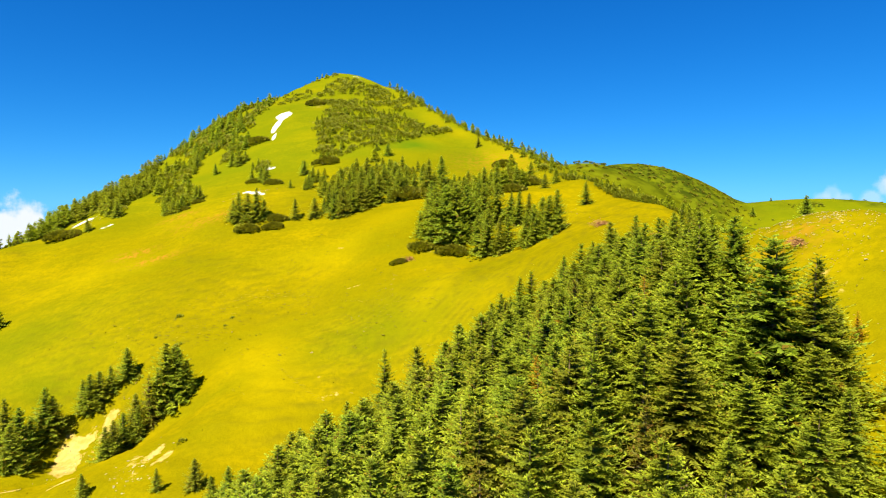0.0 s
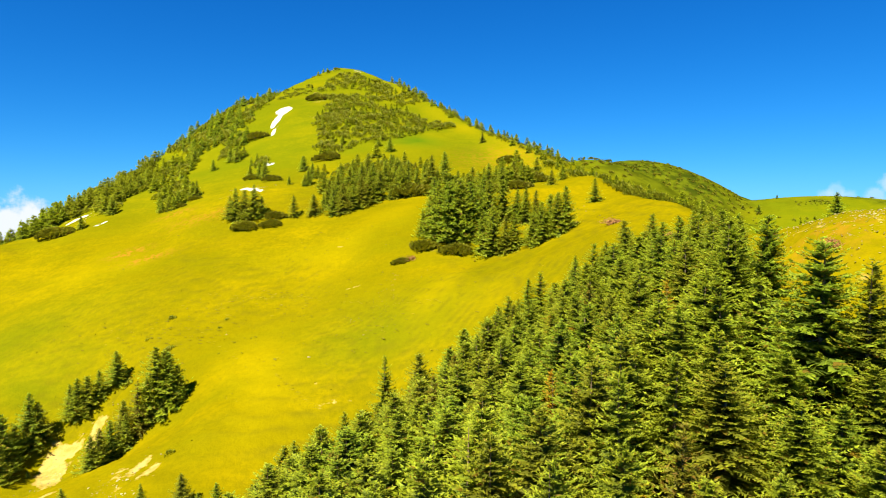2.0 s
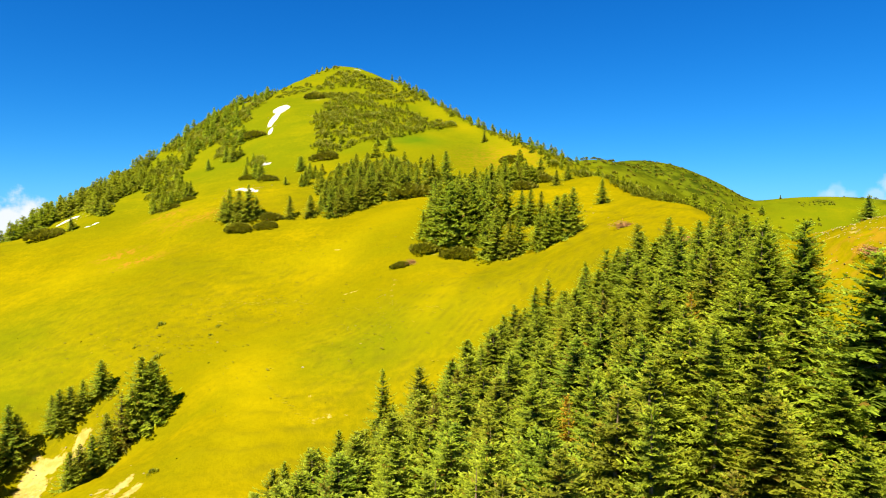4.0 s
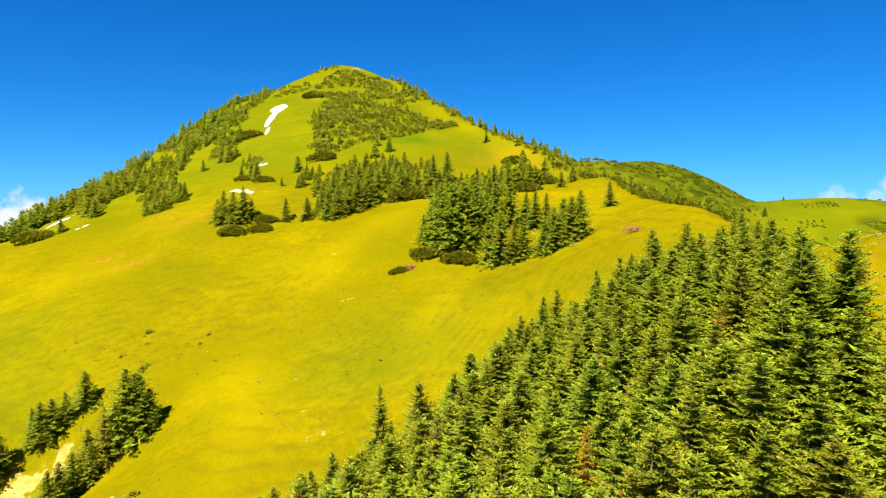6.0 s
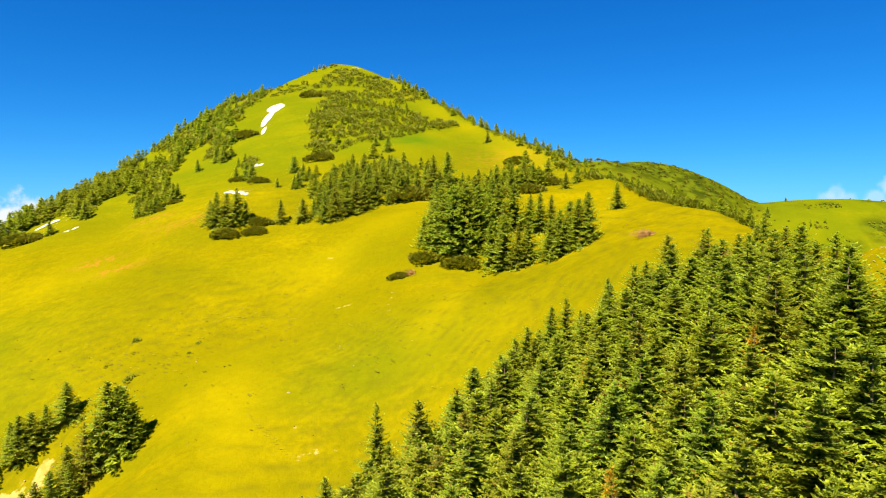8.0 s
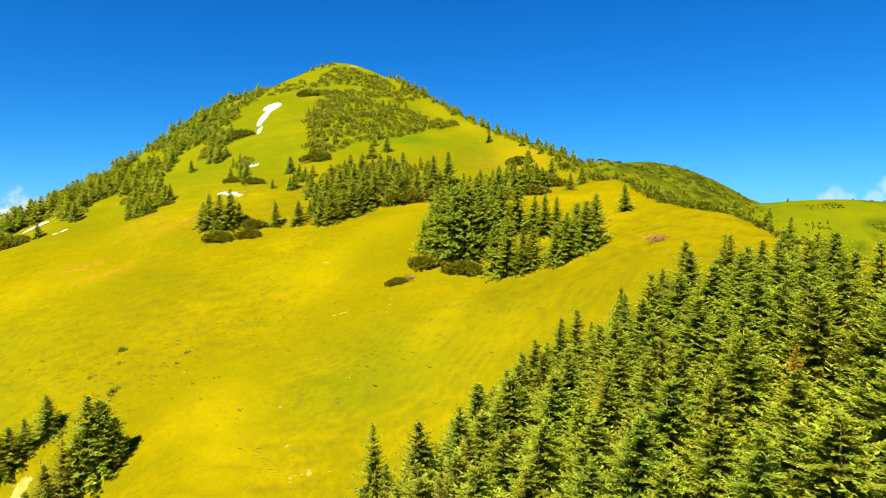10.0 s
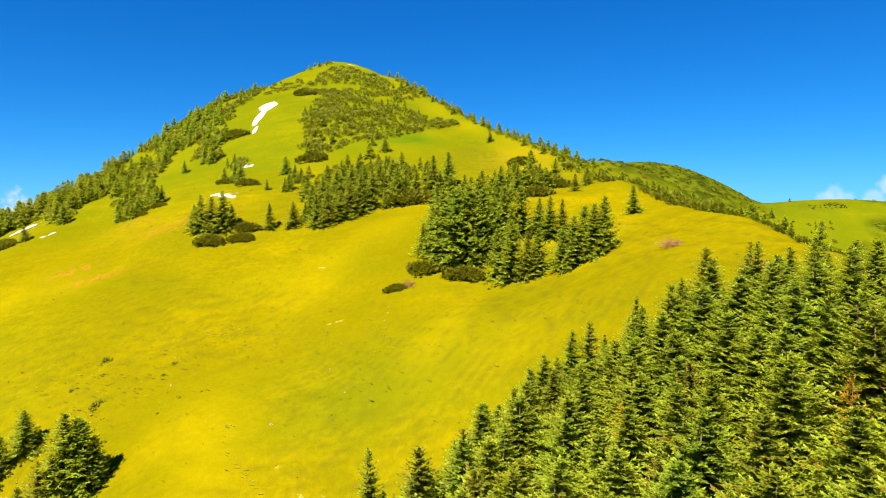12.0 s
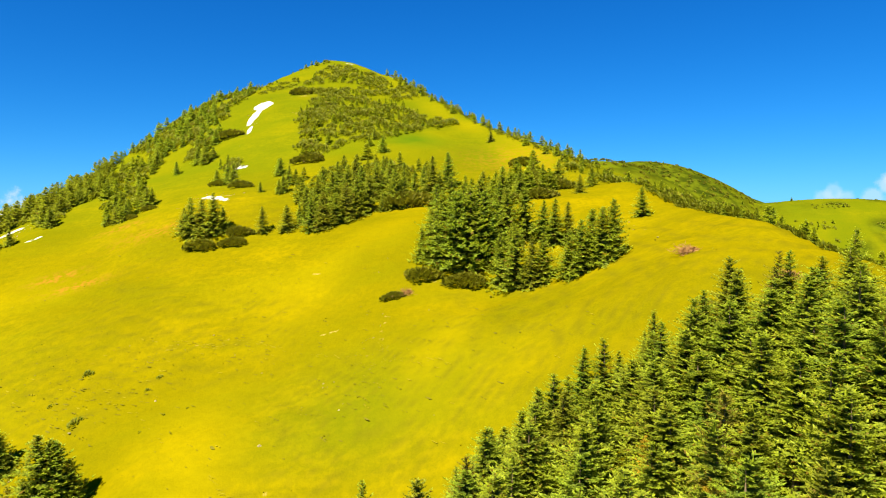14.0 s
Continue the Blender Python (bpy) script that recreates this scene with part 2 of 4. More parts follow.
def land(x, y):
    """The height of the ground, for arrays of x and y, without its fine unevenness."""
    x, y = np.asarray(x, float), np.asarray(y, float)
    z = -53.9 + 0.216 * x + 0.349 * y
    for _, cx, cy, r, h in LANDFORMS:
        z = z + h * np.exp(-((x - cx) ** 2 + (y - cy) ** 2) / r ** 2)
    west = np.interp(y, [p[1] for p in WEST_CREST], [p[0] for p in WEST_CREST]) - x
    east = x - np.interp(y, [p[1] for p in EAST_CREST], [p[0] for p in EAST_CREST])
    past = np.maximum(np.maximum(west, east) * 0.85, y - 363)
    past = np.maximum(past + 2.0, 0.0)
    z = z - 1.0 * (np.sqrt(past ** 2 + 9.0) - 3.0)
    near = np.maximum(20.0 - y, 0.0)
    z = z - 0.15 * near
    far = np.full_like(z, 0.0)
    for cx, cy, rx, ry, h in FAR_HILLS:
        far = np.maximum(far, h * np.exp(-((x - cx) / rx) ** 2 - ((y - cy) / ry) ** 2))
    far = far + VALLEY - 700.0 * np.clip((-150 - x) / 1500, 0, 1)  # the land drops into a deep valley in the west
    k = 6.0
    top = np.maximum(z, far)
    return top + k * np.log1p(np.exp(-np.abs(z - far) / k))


def rough(x, y, size, seed):
    """Even value noise from -1 to 1 over the plan, with bumps of about the given size in metres."""
    x, y = np.asarray(x, float) / size + seed * 17.3, np.asarray(y, float) / size - seed * 9.1
    i, j = np.floor(x).astype(np.int64), np.floor(y).astype(np.int64)
    u, v = x - i, y - j
    u, v = u * u * u * (u * (6 * u - 15) + 10), v * v * v * (v * (6 * v - 15) + 10)

    def corner(a, b):
        h = (a * 374761393 + b * 668265263 + seed * 982451653) & 0x7FFFFFFF
        h = ((h ^ (h >> 13)) * 1274126177) & 0x7FFFFFFF
        return ((h ^ (h >> 16)) & 0xFFFF) / 32767.5 - 1.0

    low = corner(i, j) * (1 - u) + corner(i + 1, j) * u
    high = corner(i, j + 1) * (1 - u) + corner(i + 1, j + 1) * u
    return low * (1 - v) + high * v


def blob(x, y, cx, cy, rx, ry, turn=0.0):
    """1 at the middle of an oval on the plan, 0.5 at its rim."""
    c, s = math.cos(radians(turn)), math.sin(radians(turn))
    u, v = (x - cx) * c + (y - cy) * s, (y - cy) * c - (x - cx) * s
    return np.exp(-0.693 * ((u / rx) ** 2 + (v / ry) ** 2))


def ground(x, y):
    """The height of the ground with its hummocks, cattle terraces and runnels."""
    x, y = np.asarray(x, float), np.asarray(y, float)
    z = land(x, y)
    fine = np.clip((700 - np.hypot(x, y)) / 300, 0, 1)
    z = z + fine * (1.1 * rough(x, y, 31, 1) + 0.55 * rough(x, y, 13, 2) + 0.22 * rough(x, y, 5.0, 3) + 0.09 * rough(x, y, 2.2, 4))
    steps = np.clip(rough(x, y, 40, 5) * 1.4 + 0.5, 0, 1) * np.clip((260 - y) / 60, 0, 1)
    z = z + fine * steps * 0.16 * np.sin(2 * np.pi * (z / 1.25 + 0.6 * rough(x, y, 9, 6)))
    z = z + fine * blob(x, y, 46, 74, 9, 12) * (0.9 * rough(x, y, 6.5, 8) + 0.35 * rough(x, y, 2.8, 9))
    gully = blob(x, y, -52, 97, 13, 13)
    z = z + fine * gully * 0.9 * rough(x, y, 6, 7)
    return z


def height(x, y):
    return float(ground(np.array([x]), np.array([y]))[0])


# ---------- the ground ----------
def spread(parts):
    out = [np.arange(a, b, step) for a, b, step in parts]
    return np.concatenate(out)


def build_ground():
    xs = spread(((-4000, -1000, 500), (-1000, -300, 70), (-300, -140, 8), (-140, 75, 1.15), (75, 200, 5), (200, 900, 16), (900, 1500, 75), (1500, 4001, 500)))
    ys = spread(((-2000, -200, 300), (-200, 0, 20), (0, 40, 4), (40, 190, 1.1), (190, 372, 1.5), (372, 560, 7), (560, 1000, 14), (1000, 1500, 60), (1500, 4501, 500)))
    x, y = np.meshgrid(xs, ys)
    x, y = x.ravel(), y.ravel()
    z = ground(x, y)
    w, h = len(xs), len(ys)
    a = (np.arange(h - 1)[:, None] * w + np.arange(w - 1)[None]).ravel()
    faces = np.stack([a, a + 1, a + w + 1, a + w], 1)
    mesh = bpy.data.meshes.new("ground")
    mesh.from_pydata(np.stack([x, y, z], 1).tolist(), [], faces.tolist())
    mesh.polygons.foreach_set("use_smooth", [True] * len(faces))
    layers = {
        # worn earth in the gully and along the foot of the meadow, a path and small slips
        "bare": np.maximum.reduce([
            1.15 * blob(x, y, -61.3, 104.6, 2.0, 5.2, 23), 0.95 * blob(x, y, -60.6, 108.6, 1.8, 1.3), 0.95 * blob(x, y, -57.0, 110.4, 1.0, 2.6, -6), 0.40 * blob(x, y, -58, 109, 6, 8, 10), 0.8 * blob(x, y, -62.3, 91.8, 2.6, 2.6),
            0.7 * blob(x, y, -52, 87.5, 2.6, 1.6), 0.95 * blob(x, y, -38.6, 87.2, 0.6, 4.2, 12), 0.8 * blob(x, y, -36.4, 86, 0.6, 2.2, -10), 0.75 * blob(x, y, -40.6, 85.0, 0.8, 2.4, 10), 0.42 * blob(x, y, -40, 85, 6, 5),
            0.46 * blob(x, y, -50, 285, 6, 8, -30), 0.42 * blob(x, y, -46, 258, 4, 6), 0.45 * blob(x, y, -58, 310, 7, 5), 0.7 * blob(x, y, 19, 144.4, 1.4, 1.0), 0.7 * blob(x, y, 8, 143, 1.2, 0.9), 0.5 * blob(x, y, 33.8, 139.8, 2.4, 0.8),
            0.36 * blob(x, y, -15, 97, 6, 1.5, 10), 0.4 * blob(x, y, -18.5, 100, 1.0, 4, -20), 0.36 * blob(x, y, 44, 76, 8, 6), 0.34 * blob(x, y, 40, 62, 6, 8), 0.36 * blob(x, y, 47, 72, 3, 6),
            0.50 * blob(x, y, -38, 135.2, 13, 0.8, 3), 0.42 * blob(x, y, -14, 131, 14, 0.7, -6), 0.40 * blob(x, y, -8, 126, 2.0, 9, -10), 0.5 * blob(x, y, -21, 149, 3, 0.9, 6), 0.45 * blob(x, y, 1, 139, 7, 1.0, -8)]),
        # white limestone scree
        "scree": np.maximum.reduce([
            1.2 * blob(x, y, -61.8, 271.5, 2.7, 5.5, 0), 1.05 * blob(x, y, -61.8, 260, 1.3, 7, -4), 0.8 * blob(x, y, -60.6, 249, 1.0, 4.5, 4), 0.8 * blob(x, y, -55.2, 221, 2.6, 1.7), 0.62 * blob(x, y, -54.6, 214.5, 2.4, 1.0),
            0.95 * blob(x, y, -53, 190.5, 7.4, 1.0, -44), 0.75 * blob(x, y, -79, 297, 3.0, 3.5), 0.62 * blob(x, y, -88, 290, 3.0, 3.0), 0.6 * blob(x, y, -76, 291, 2.5, 2.0),
            1.0 * blob(x, y, -110.0, 203.4, 4.2, 1.3, 62), 0.66 * blob(x, y, -97.6, 192.0, 3.2, 0.8, 30), 0.56 * blob(x, y, -94.5, 197.5, 3.0, 0.5, 25), 0.62 * blob(x, y, -52, 362, 4, 4), 0.5 * blob(x, y, -40, 345, 10, 2, -40),
            ]),
        # fresh green turf
        "lush": np.clip(np.maximum.reduce([
            0.42 * blob(x, y, -74, 121, 13, 10), 1.0 * blob(x, y, -4, 232, 13, 14), 0.40 * blob(x, y, -88, 128, 20, 18), 0.5 * blob(x, y, -58, 230, 9, 22), 0.4 * blob(x, y, -8, 112, 14, 8),
            0.35 * blob(x, y, -35, 345, 30, 30), 0.52 * np.clip((y - 175) / 50, 0, 1), 0.55 * np.clip((x - 290) / 60, 0, 1) * (y > 380)]), 0, 1),
        # thin worn lines where cattle walk along the slope
        "steps": 0.6 * np.clip(np.sin(2 * np.pi * (land(x, y) / 1.3 + 0.9 * rough(x, y, 8, 31))) - 0.35, 0, 1) * np.clip(rough(x, y, 22, 32) * 2.2 + 1.8 * blob(x, y, -52, 134, 26, 12) - 0.1, 0, 1) * np.clip((215 - y) / 40, 0, 1),
        # sun-bleached grass in long strips down the slope
        "pale": np.clip(np.maximum.reduce([0.9 * blob(x, y, -28, 106, 5, 16, 18), 0.4 * blob(x, y, -20, 150, 5, 22, -25), 0.6 * blob(x, y, 2, 122, 3, 10, -30), 0.6 * blob(x, y, -90, 160, 16, 6, 10), 0.45 * blob(x, y, -6, 166, 8, 10, -30),
                                           0.8 * blob(x, y, 26, 222, 9, 16, 20), 0.6 * blob(x, y, 8, 260, 5, 30, 24)]) + 0.35 * rough(x, y, 12, 33), 0, 1),
        # hillsides wholly grown over with dwarf pine
        "scrub": np.clip(np.maximum.reduce([1.1 * blob(x, y, 225, 715, 70, 70), 1.1 * blob(x, y, 275, 690, 55, 50), 0.8 * blob(x, y, 318, 690, 22, 40), 0.75 * blob(x, y, 125, 410, 40, 40), 0.7 * blob(x, y, 160, 520, 60, 60), 0.9 * (rough(x, y, 22, 35) + 0.5 * rough(x, y, 9, 36) > 0.45) * (x > 250)]) + 0.2 * rough(x, y, 30, 34), 0, 1) * (y > 380),
        # dry, rust-coloured growth
        "rust": np.maximum.reduce([
            0.85 * blob(x, y, -78, 168, 3.6, 1.6, 10), 0.85 * blob(x, y, -70.5, 162, 4.0, 1.4, 8), 0.6 * blob(x, y, -73, 186, 4, 2), 0.45 * blob(x, y, 42, 72, 4, 3), 0.32 * blob(x, y, 22, 215, 12, 12),
            0.5 * blob(x, y, -60, 178, 8, 3)]),
    }
    for name, values in layers.items():
        mesh.attributes.new(name, "FLOAT", "POINT").data.foreach_set("value", np.asarray(values, np.float32))
    mesh.materials.append(GRASS)
    return tagged(new("ground", mesh), "steep yellow-green alpine meadow with worn earth and scree", "ground", kind="structure")


build_ground()


# ---------- trees ----------
def mesh_of(name, points, faces, material, tip=None):
    mesh = bpy.data.meshes.new(name)
    mesh.from_pydata(points.tolist(), [], faces.tolist())
    if tip is not None:
        mesh.attributes.new("tip", "FLOAT", "POINT").data.foreach_set("value", tip.astype(np.float32))
    mesh.materials.append(material)
    return mesh


def sprays(base, way, length, width, fold, tone, roll=1.2):
    """Folded needle sprays: a rhombus of two triangles from each base along its way."""
    n = len(base)
    side = np.cross(way, np.array([0, 0, 1.0]))
    side /= np.linalg.norm(side, axis=1, keepdims=True) + 1e-9
    up = np.cross(side, way)
    a = (np.sin(np.arange(n) * 12.9898 + base[:, 0] * 78.233) * 43758.5453 % 1.0 * 2 - 1)[:, None] * roll
    side, up = side * np.cos(a) + up * np.sin(a), up * np.cos(a) - side * np.sin(a)
    mid = base + way * (length * 0.45)[:, None]
    low = up * (fold * width)[:, None]
    tipend = base + way * length[:, None]
    points = np.stack([base, mid + side * width[:, None] - low, tipend, mid - side * width[:, None] - low], 1).reshape(-1, 3)
    k = 4 * np.arange(n)[:, None]
    faces = np.concatenate([k + np.array([[0, 1, 2]]), k + np.array([[0, 2, 3]])])
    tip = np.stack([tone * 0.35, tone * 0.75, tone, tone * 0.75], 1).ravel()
    return points, faces, tip


def blades(base, way, length, width, fold, tone, roll=0.7):
    """Needle twigs: one thin triangle from each base along its way."""
    n = len(base)
    side = np.cross(way, np.array([0, 0, 1.0]))
    side /= np.linalg.norm(side, axis=1, keepdims=True) + 1e-9
    up = np.cross(side, way)
    a = (np.sin(np.arange(n) * 12.9898 + base[:, 0] * 78.233) * 43758.5453 % 1.0 * 2 - 1)[:, None] * roll
    side = (side * np.cos(a) + up * np.sin(a)) * width[:, None]
    root = base + way * (length * 0.12)[:, None]
    points = np.stack([root + side, root - side, base + way * length[:, None]], 1).reshape(-1, 3)
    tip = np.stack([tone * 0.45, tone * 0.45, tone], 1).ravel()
    return points, np.arange(3 * n).reshape(-1, 3), tip


def spruce_crown(seed, tall, wide, step, around, twigs, shape=0.8, bare=0.02, thin=0.06, full=1.0, slim=0.3, roll=0.9, wild=1.0, material=None):
    """A spruce's crown: whorls of boughs that droop and turn up at their ends, each a dense shelf of side twigs with needles."""
    rng = np.random.default_rng(seed)
    parts = []
    z = tall * bare
    lean = rng.normal(0, 0.012, 2)
    up = np.array([0, 0, 1.0])
    while z < tall * 0.985:
        f = z / tall
        reach = wide * (1 - f) ** shape * min(1.0, 0.8 + f * 2.5) + 0.02 * wide
        count = max(4, int(round(around * (0.62 + 0.38 * (1 - f)))))
        turn = rng.uniform(0, 6.28)
        whorl = 1.0 + wild * rng.uniform(-0.12, 0.10)
        for b in range(count):
            if rng.random() < thin:
                continue
            a = turn + 6.283 * (b + rng.uniform(-0.45, 0.45)) / count
            length = reach * whorl * rng.uniform(0.62, 1.16)
            rise = 0.55 * f + wild * rng.normal(0, 0.17)
            sag = (0.50 * (1 - f) + 0.15) * rng.uniform(0.7, 1.3)
            out = np.array([math.cos(a), math.sin(a), 0.0])
            across = np.array([-out[1], out[0], 0.0])
            k = max(2, int(round(twigs * (0.35 + 0.65 * length / wide))))
            s = (np.arange(k) + rng.uniform(0.2, 0.8, k)) / k
            s = 0.10 + 0.90 * s ** 0.8
            dz = length * (rise * s - sag * s ** 2 + 0.72 * sag * s ** 4)
            start = np.array([lean[0] * z, lean[1] * z, z + rng.uniform(-0.8, 0.8) * step]) + out * (length * s)[:, None] + up * dz[:, None]
            slope = rise - 2 * sag * s + 2.9 * sag * s ** 3
            for sign in (-1, 1):
                way = out * 0.7 + across * sign * rng.uniform(0.5, 1.1, k)[:, None] + up * (slope * 0.8 + rng.uniform(-0.50, 0.36, k))[:, None]
                way /= np.linalg.norm(way, axis=1, keepdims=True)
                size = full * (0.13 * wide * (1.06 - 0.5 * f) + 0.30 * length * (1.05 - s)) * rng.uniform(0.7, 1.3, k)
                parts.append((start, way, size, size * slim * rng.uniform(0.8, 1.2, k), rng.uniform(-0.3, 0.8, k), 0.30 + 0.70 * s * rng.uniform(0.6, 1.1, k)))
            # the dense inner part of the bough, its shade put into a dark tone
            way = np.stack([out + across * e + up * (rise - 0.5 * sag) for e in (-0.35, 0.35)])
            way /= np.linalg.norm(way, axis=1, keepdims=True)
            size = length * rng.uniform(0.40, 0.58, 2)
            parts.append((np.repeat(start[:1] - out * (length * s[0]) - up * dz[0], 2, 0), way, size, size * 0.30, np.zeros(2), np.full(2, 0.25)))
            # upright shoots on the bough's back
            way = out * 0.45 + across * rng.uniform(-0.6, 0.6, k)[:, None] + up * rng.uniform(0.20, 0.85, k)[:, None]
            way /= np.linalg.norm(way, axis=1, keepdims=True)
            size = full * 0.105 * wide * (1.06 - 0.55 * f) * rng.uniform(0.7, 1.3, k)
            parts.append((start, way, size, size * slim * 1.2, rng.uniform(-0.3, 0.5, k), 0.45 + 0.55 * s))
            way = out + up * (slope[-1] + 0.25)
            way /= np.linalg.norm(way)
            size = full * np.array([0.14 * wide * (1.06 - 0.5 * f) + 0.14 * length])
            parts.append((start[-1:], way[None], size, size * 0.28, np.array([0.4]), np.array([1.0])))
        z += step * (1.2 - 0.75 * f) * rng.uniform(0.85, 1.15)
    top = np.array([[lean[0] * tall, lean[1] * tall, tall * 0.93]])
    for a in (0.0, 2.1, 4.2):
        way = np.array([[0.12 * math.cos(a), 0.12 * math.sin(a), 1.0]])
        parts.append((top, way / np.linalg.norm(way), np.array([tall * 0.075]), np.array([wide * 0.02]), np.array([0.2]), np.array([1.0])))
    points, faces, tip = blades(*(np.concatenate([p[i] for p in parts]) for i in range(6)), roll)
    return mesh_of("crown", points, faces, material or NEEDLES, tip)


def spruce_trunk(seed, tall, thick, sides=7, stubs=10):
    rng = np.random.default_rng(seed)
    levels = np.array([-0.06, 0.0, 0.03, 0.25, 0.5, 0.75, 0.96])
    radius = thick * np.array([1.5, 1.3, 1.0, 0.8, 0.55, 0.3, 0.04])
    points, faces = [], []
    for f, r in zip(levels, radius):
        for k in range(sides):
            a = 6.283 * k / sides
            points.append((r * math.cos(a), r * math.sin(a), f * tall))
    for i in range(len(levels) - 1):
        for k in range(sides):
            faces.append((i * sides + k, i * sides + (k + 1) % sides, (i + 1) * sides + (k + 1) % sides, (i + 1) * sides + k))
    for _ in range(stubs):
        z, a, l = rng.uniform(0.04, 0.6) * tall, rng.uniform(0, 6.283), rng.uniform(0.5, 1.2)
        r = thick * (1 - z / tall)
        o = np.array([math.cos(a), math.sin(a), 0.0])
        s = np.array([-o[1], o[0], 0.0])
        p = np.array([0, 0, z]) + o * r * 0.5
        q = len(points)
        points += [tuple(p + s * 0.03), tuple(p - s * 0.03), tuple(p + np.array([0, 0, 0.06])), tuple(p + o * l + np.array([0, 0, -0.15 * l]))]
        faces += [(q, q + 1, q + 3), (q + 1, q + 2, q + 3), (q + 2, q, q + 3)]
    mesh = bpy.data.meshes.new("trunk")
    mesh.from_pydata(points, [], faces)
    mesh.materials.append(BARK)
    return mesh


MODELS = []


def model(name, pieces):
    """A thing to be copied: an Empty with its parts. The models are taken away at the end."""
    root = new(name)
    for part_name, mesh in pieces:
        new(part_name, mesh).parent = root
    MODELS.append(root)
    return root


def spruce_model(seed, tall, wide, step, around, twigs, stubs=10, **more):
    return model("spruce_tree", (("trunk", spruce_trunk(seed, tall, 0.016 * tall + 0.02, stubs=stubs)), ("crown", spruce_crown(seed, tall, wide, step, around, twigs, **more))))


# every model is 10 m tall
CROWNS = ((3.9, 0.86), (3.6, 0.92), (4.2, 0.82), (3.7, 0.92), (4.0, 0.86))
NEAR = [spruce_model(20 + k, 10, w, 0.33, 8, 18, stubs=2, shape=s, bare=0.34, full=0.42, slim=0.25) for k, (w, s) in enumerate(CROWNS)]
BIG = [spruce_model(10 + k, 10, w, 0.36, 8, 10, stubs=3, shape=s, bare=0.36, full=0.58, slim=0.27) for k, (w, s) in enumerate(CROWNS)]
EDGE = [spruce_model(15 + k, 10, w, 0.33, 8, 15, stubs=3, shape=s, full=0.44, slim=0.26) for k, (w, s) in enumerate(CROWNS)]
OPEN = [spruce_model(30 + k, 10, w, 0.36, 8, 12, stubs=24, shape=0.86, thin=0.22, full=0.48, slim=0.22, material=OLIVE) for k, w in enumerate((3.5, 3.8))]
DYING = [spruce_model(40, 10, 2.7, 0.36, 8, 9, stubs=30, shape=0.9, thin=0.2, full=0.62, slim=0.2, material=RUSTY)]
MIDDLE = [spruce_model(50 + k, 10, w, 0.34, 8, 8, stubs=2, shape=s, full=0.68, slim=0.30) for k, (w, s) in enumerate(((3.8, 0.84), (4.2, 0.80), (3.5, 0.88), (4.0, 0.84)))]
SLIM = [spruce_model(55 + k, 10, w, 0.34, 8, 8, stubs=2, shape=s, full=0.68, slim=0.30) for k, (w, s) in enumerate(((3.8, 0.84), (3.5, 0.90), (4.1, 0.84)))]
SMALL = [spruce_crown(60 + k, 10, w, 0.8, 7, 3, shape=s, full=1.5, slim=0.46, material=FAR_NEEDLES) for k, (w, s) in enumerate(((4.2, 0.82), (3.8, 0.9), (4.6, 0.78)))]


def pine_model(seed, count, grow=1.0, needles=None):
    """A dwarf pine: a low mound of upturned shoots over bent stems, 1 m across each way."""
    rng = np.random.default_rng(seed)
    a = rng.uniform(0, 6.283, count)
    f = np.sqrt(rng.uniform(0, 1, count))
    rim = 1.0 + 0.22 * np.sin(3 * a + seed) + 0.12 * np.sin(7 * a + 2 * seed)
    out = np.stack([np.cos(a), np.sin(a), 0 * a], 1)
    base = out * (0.46 * f * rim)[:, None]
    base[:, 2] = 0.30 * np.sqrt(np.clip(1 - f ** 2, 0, 1)) * rng.uniform(0.55, 1.1, count) + 0.03
    parts = []
    for _ in range(3):
        way = out * (0.15 + 0.75 * f)[:, None] + rng.normal(0, 0.35, (count, 3))
        way[:, 2] = np.abs(way[:, 2]) + 0.55
        way /= np.linalg.norm(way, axis=1, keepdims=True)
        size = rng.uniform(0.09, 0.17, count) * grow
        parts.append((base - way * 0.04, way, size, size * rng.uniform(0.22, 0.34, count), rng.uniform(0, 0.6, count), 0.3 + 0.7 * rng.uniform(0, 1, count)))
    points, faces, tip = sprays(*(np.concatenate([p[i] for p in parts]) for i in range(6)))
    stems_p, stems_f = [], []
    for k in range(9):
        b, l = 6.283 * k / 9 + rng.uniform(-0.3, 0.3), rng.uniform(0.25, 0.4)
        o = np.array([math.cos(b), math.sin(b), 0])
        s = np.array([-o[1], o[0], 0]) * 0.012
        q = len(stems_p)
        stems_p += [tuple(s + [0, 0, -0.05]), tuple(-s + [0, 0, -0.05]), tuple(o * l * 0.6 + s + [0, 0, 0.05]), tuple(o * l * 0.6 - s + [0, 0, 0.05]), tuple(o * l + [0, 0, 0.2])]
        stems_f += [(q, q + 1, q + 3, q + 2), (q + 2, q + 3, q + 4)]
    stems = bpy.data.meshes.new("stems")
    stems.from_pydata(stems_p, [], stems_f)
    stems.materials.append(BARK)
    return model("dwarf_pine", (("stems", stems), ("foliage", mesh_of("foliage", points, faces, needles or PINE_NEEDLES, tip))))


PINES = [pine_model(70 + k, 420) for k in range(3)]
LITTLE_PINES = [next(c.data for c in pine_model(80 + k, 60, 1.35, HILL_PINE).children if c.name.startswith("foliage")) for k in range(2)]
FAR_PINES = [next(c.data for c in pine_model(90 + k, 34, 2.0).children if c.name.startswith("foliage")) for k in range(2)]


FAR_BUSHES = [next(c.data for c in pine_model(95 + k, 40, 1.8, HILL_PINE).children if c.name.startswith("foliage")) for k in range(2)]


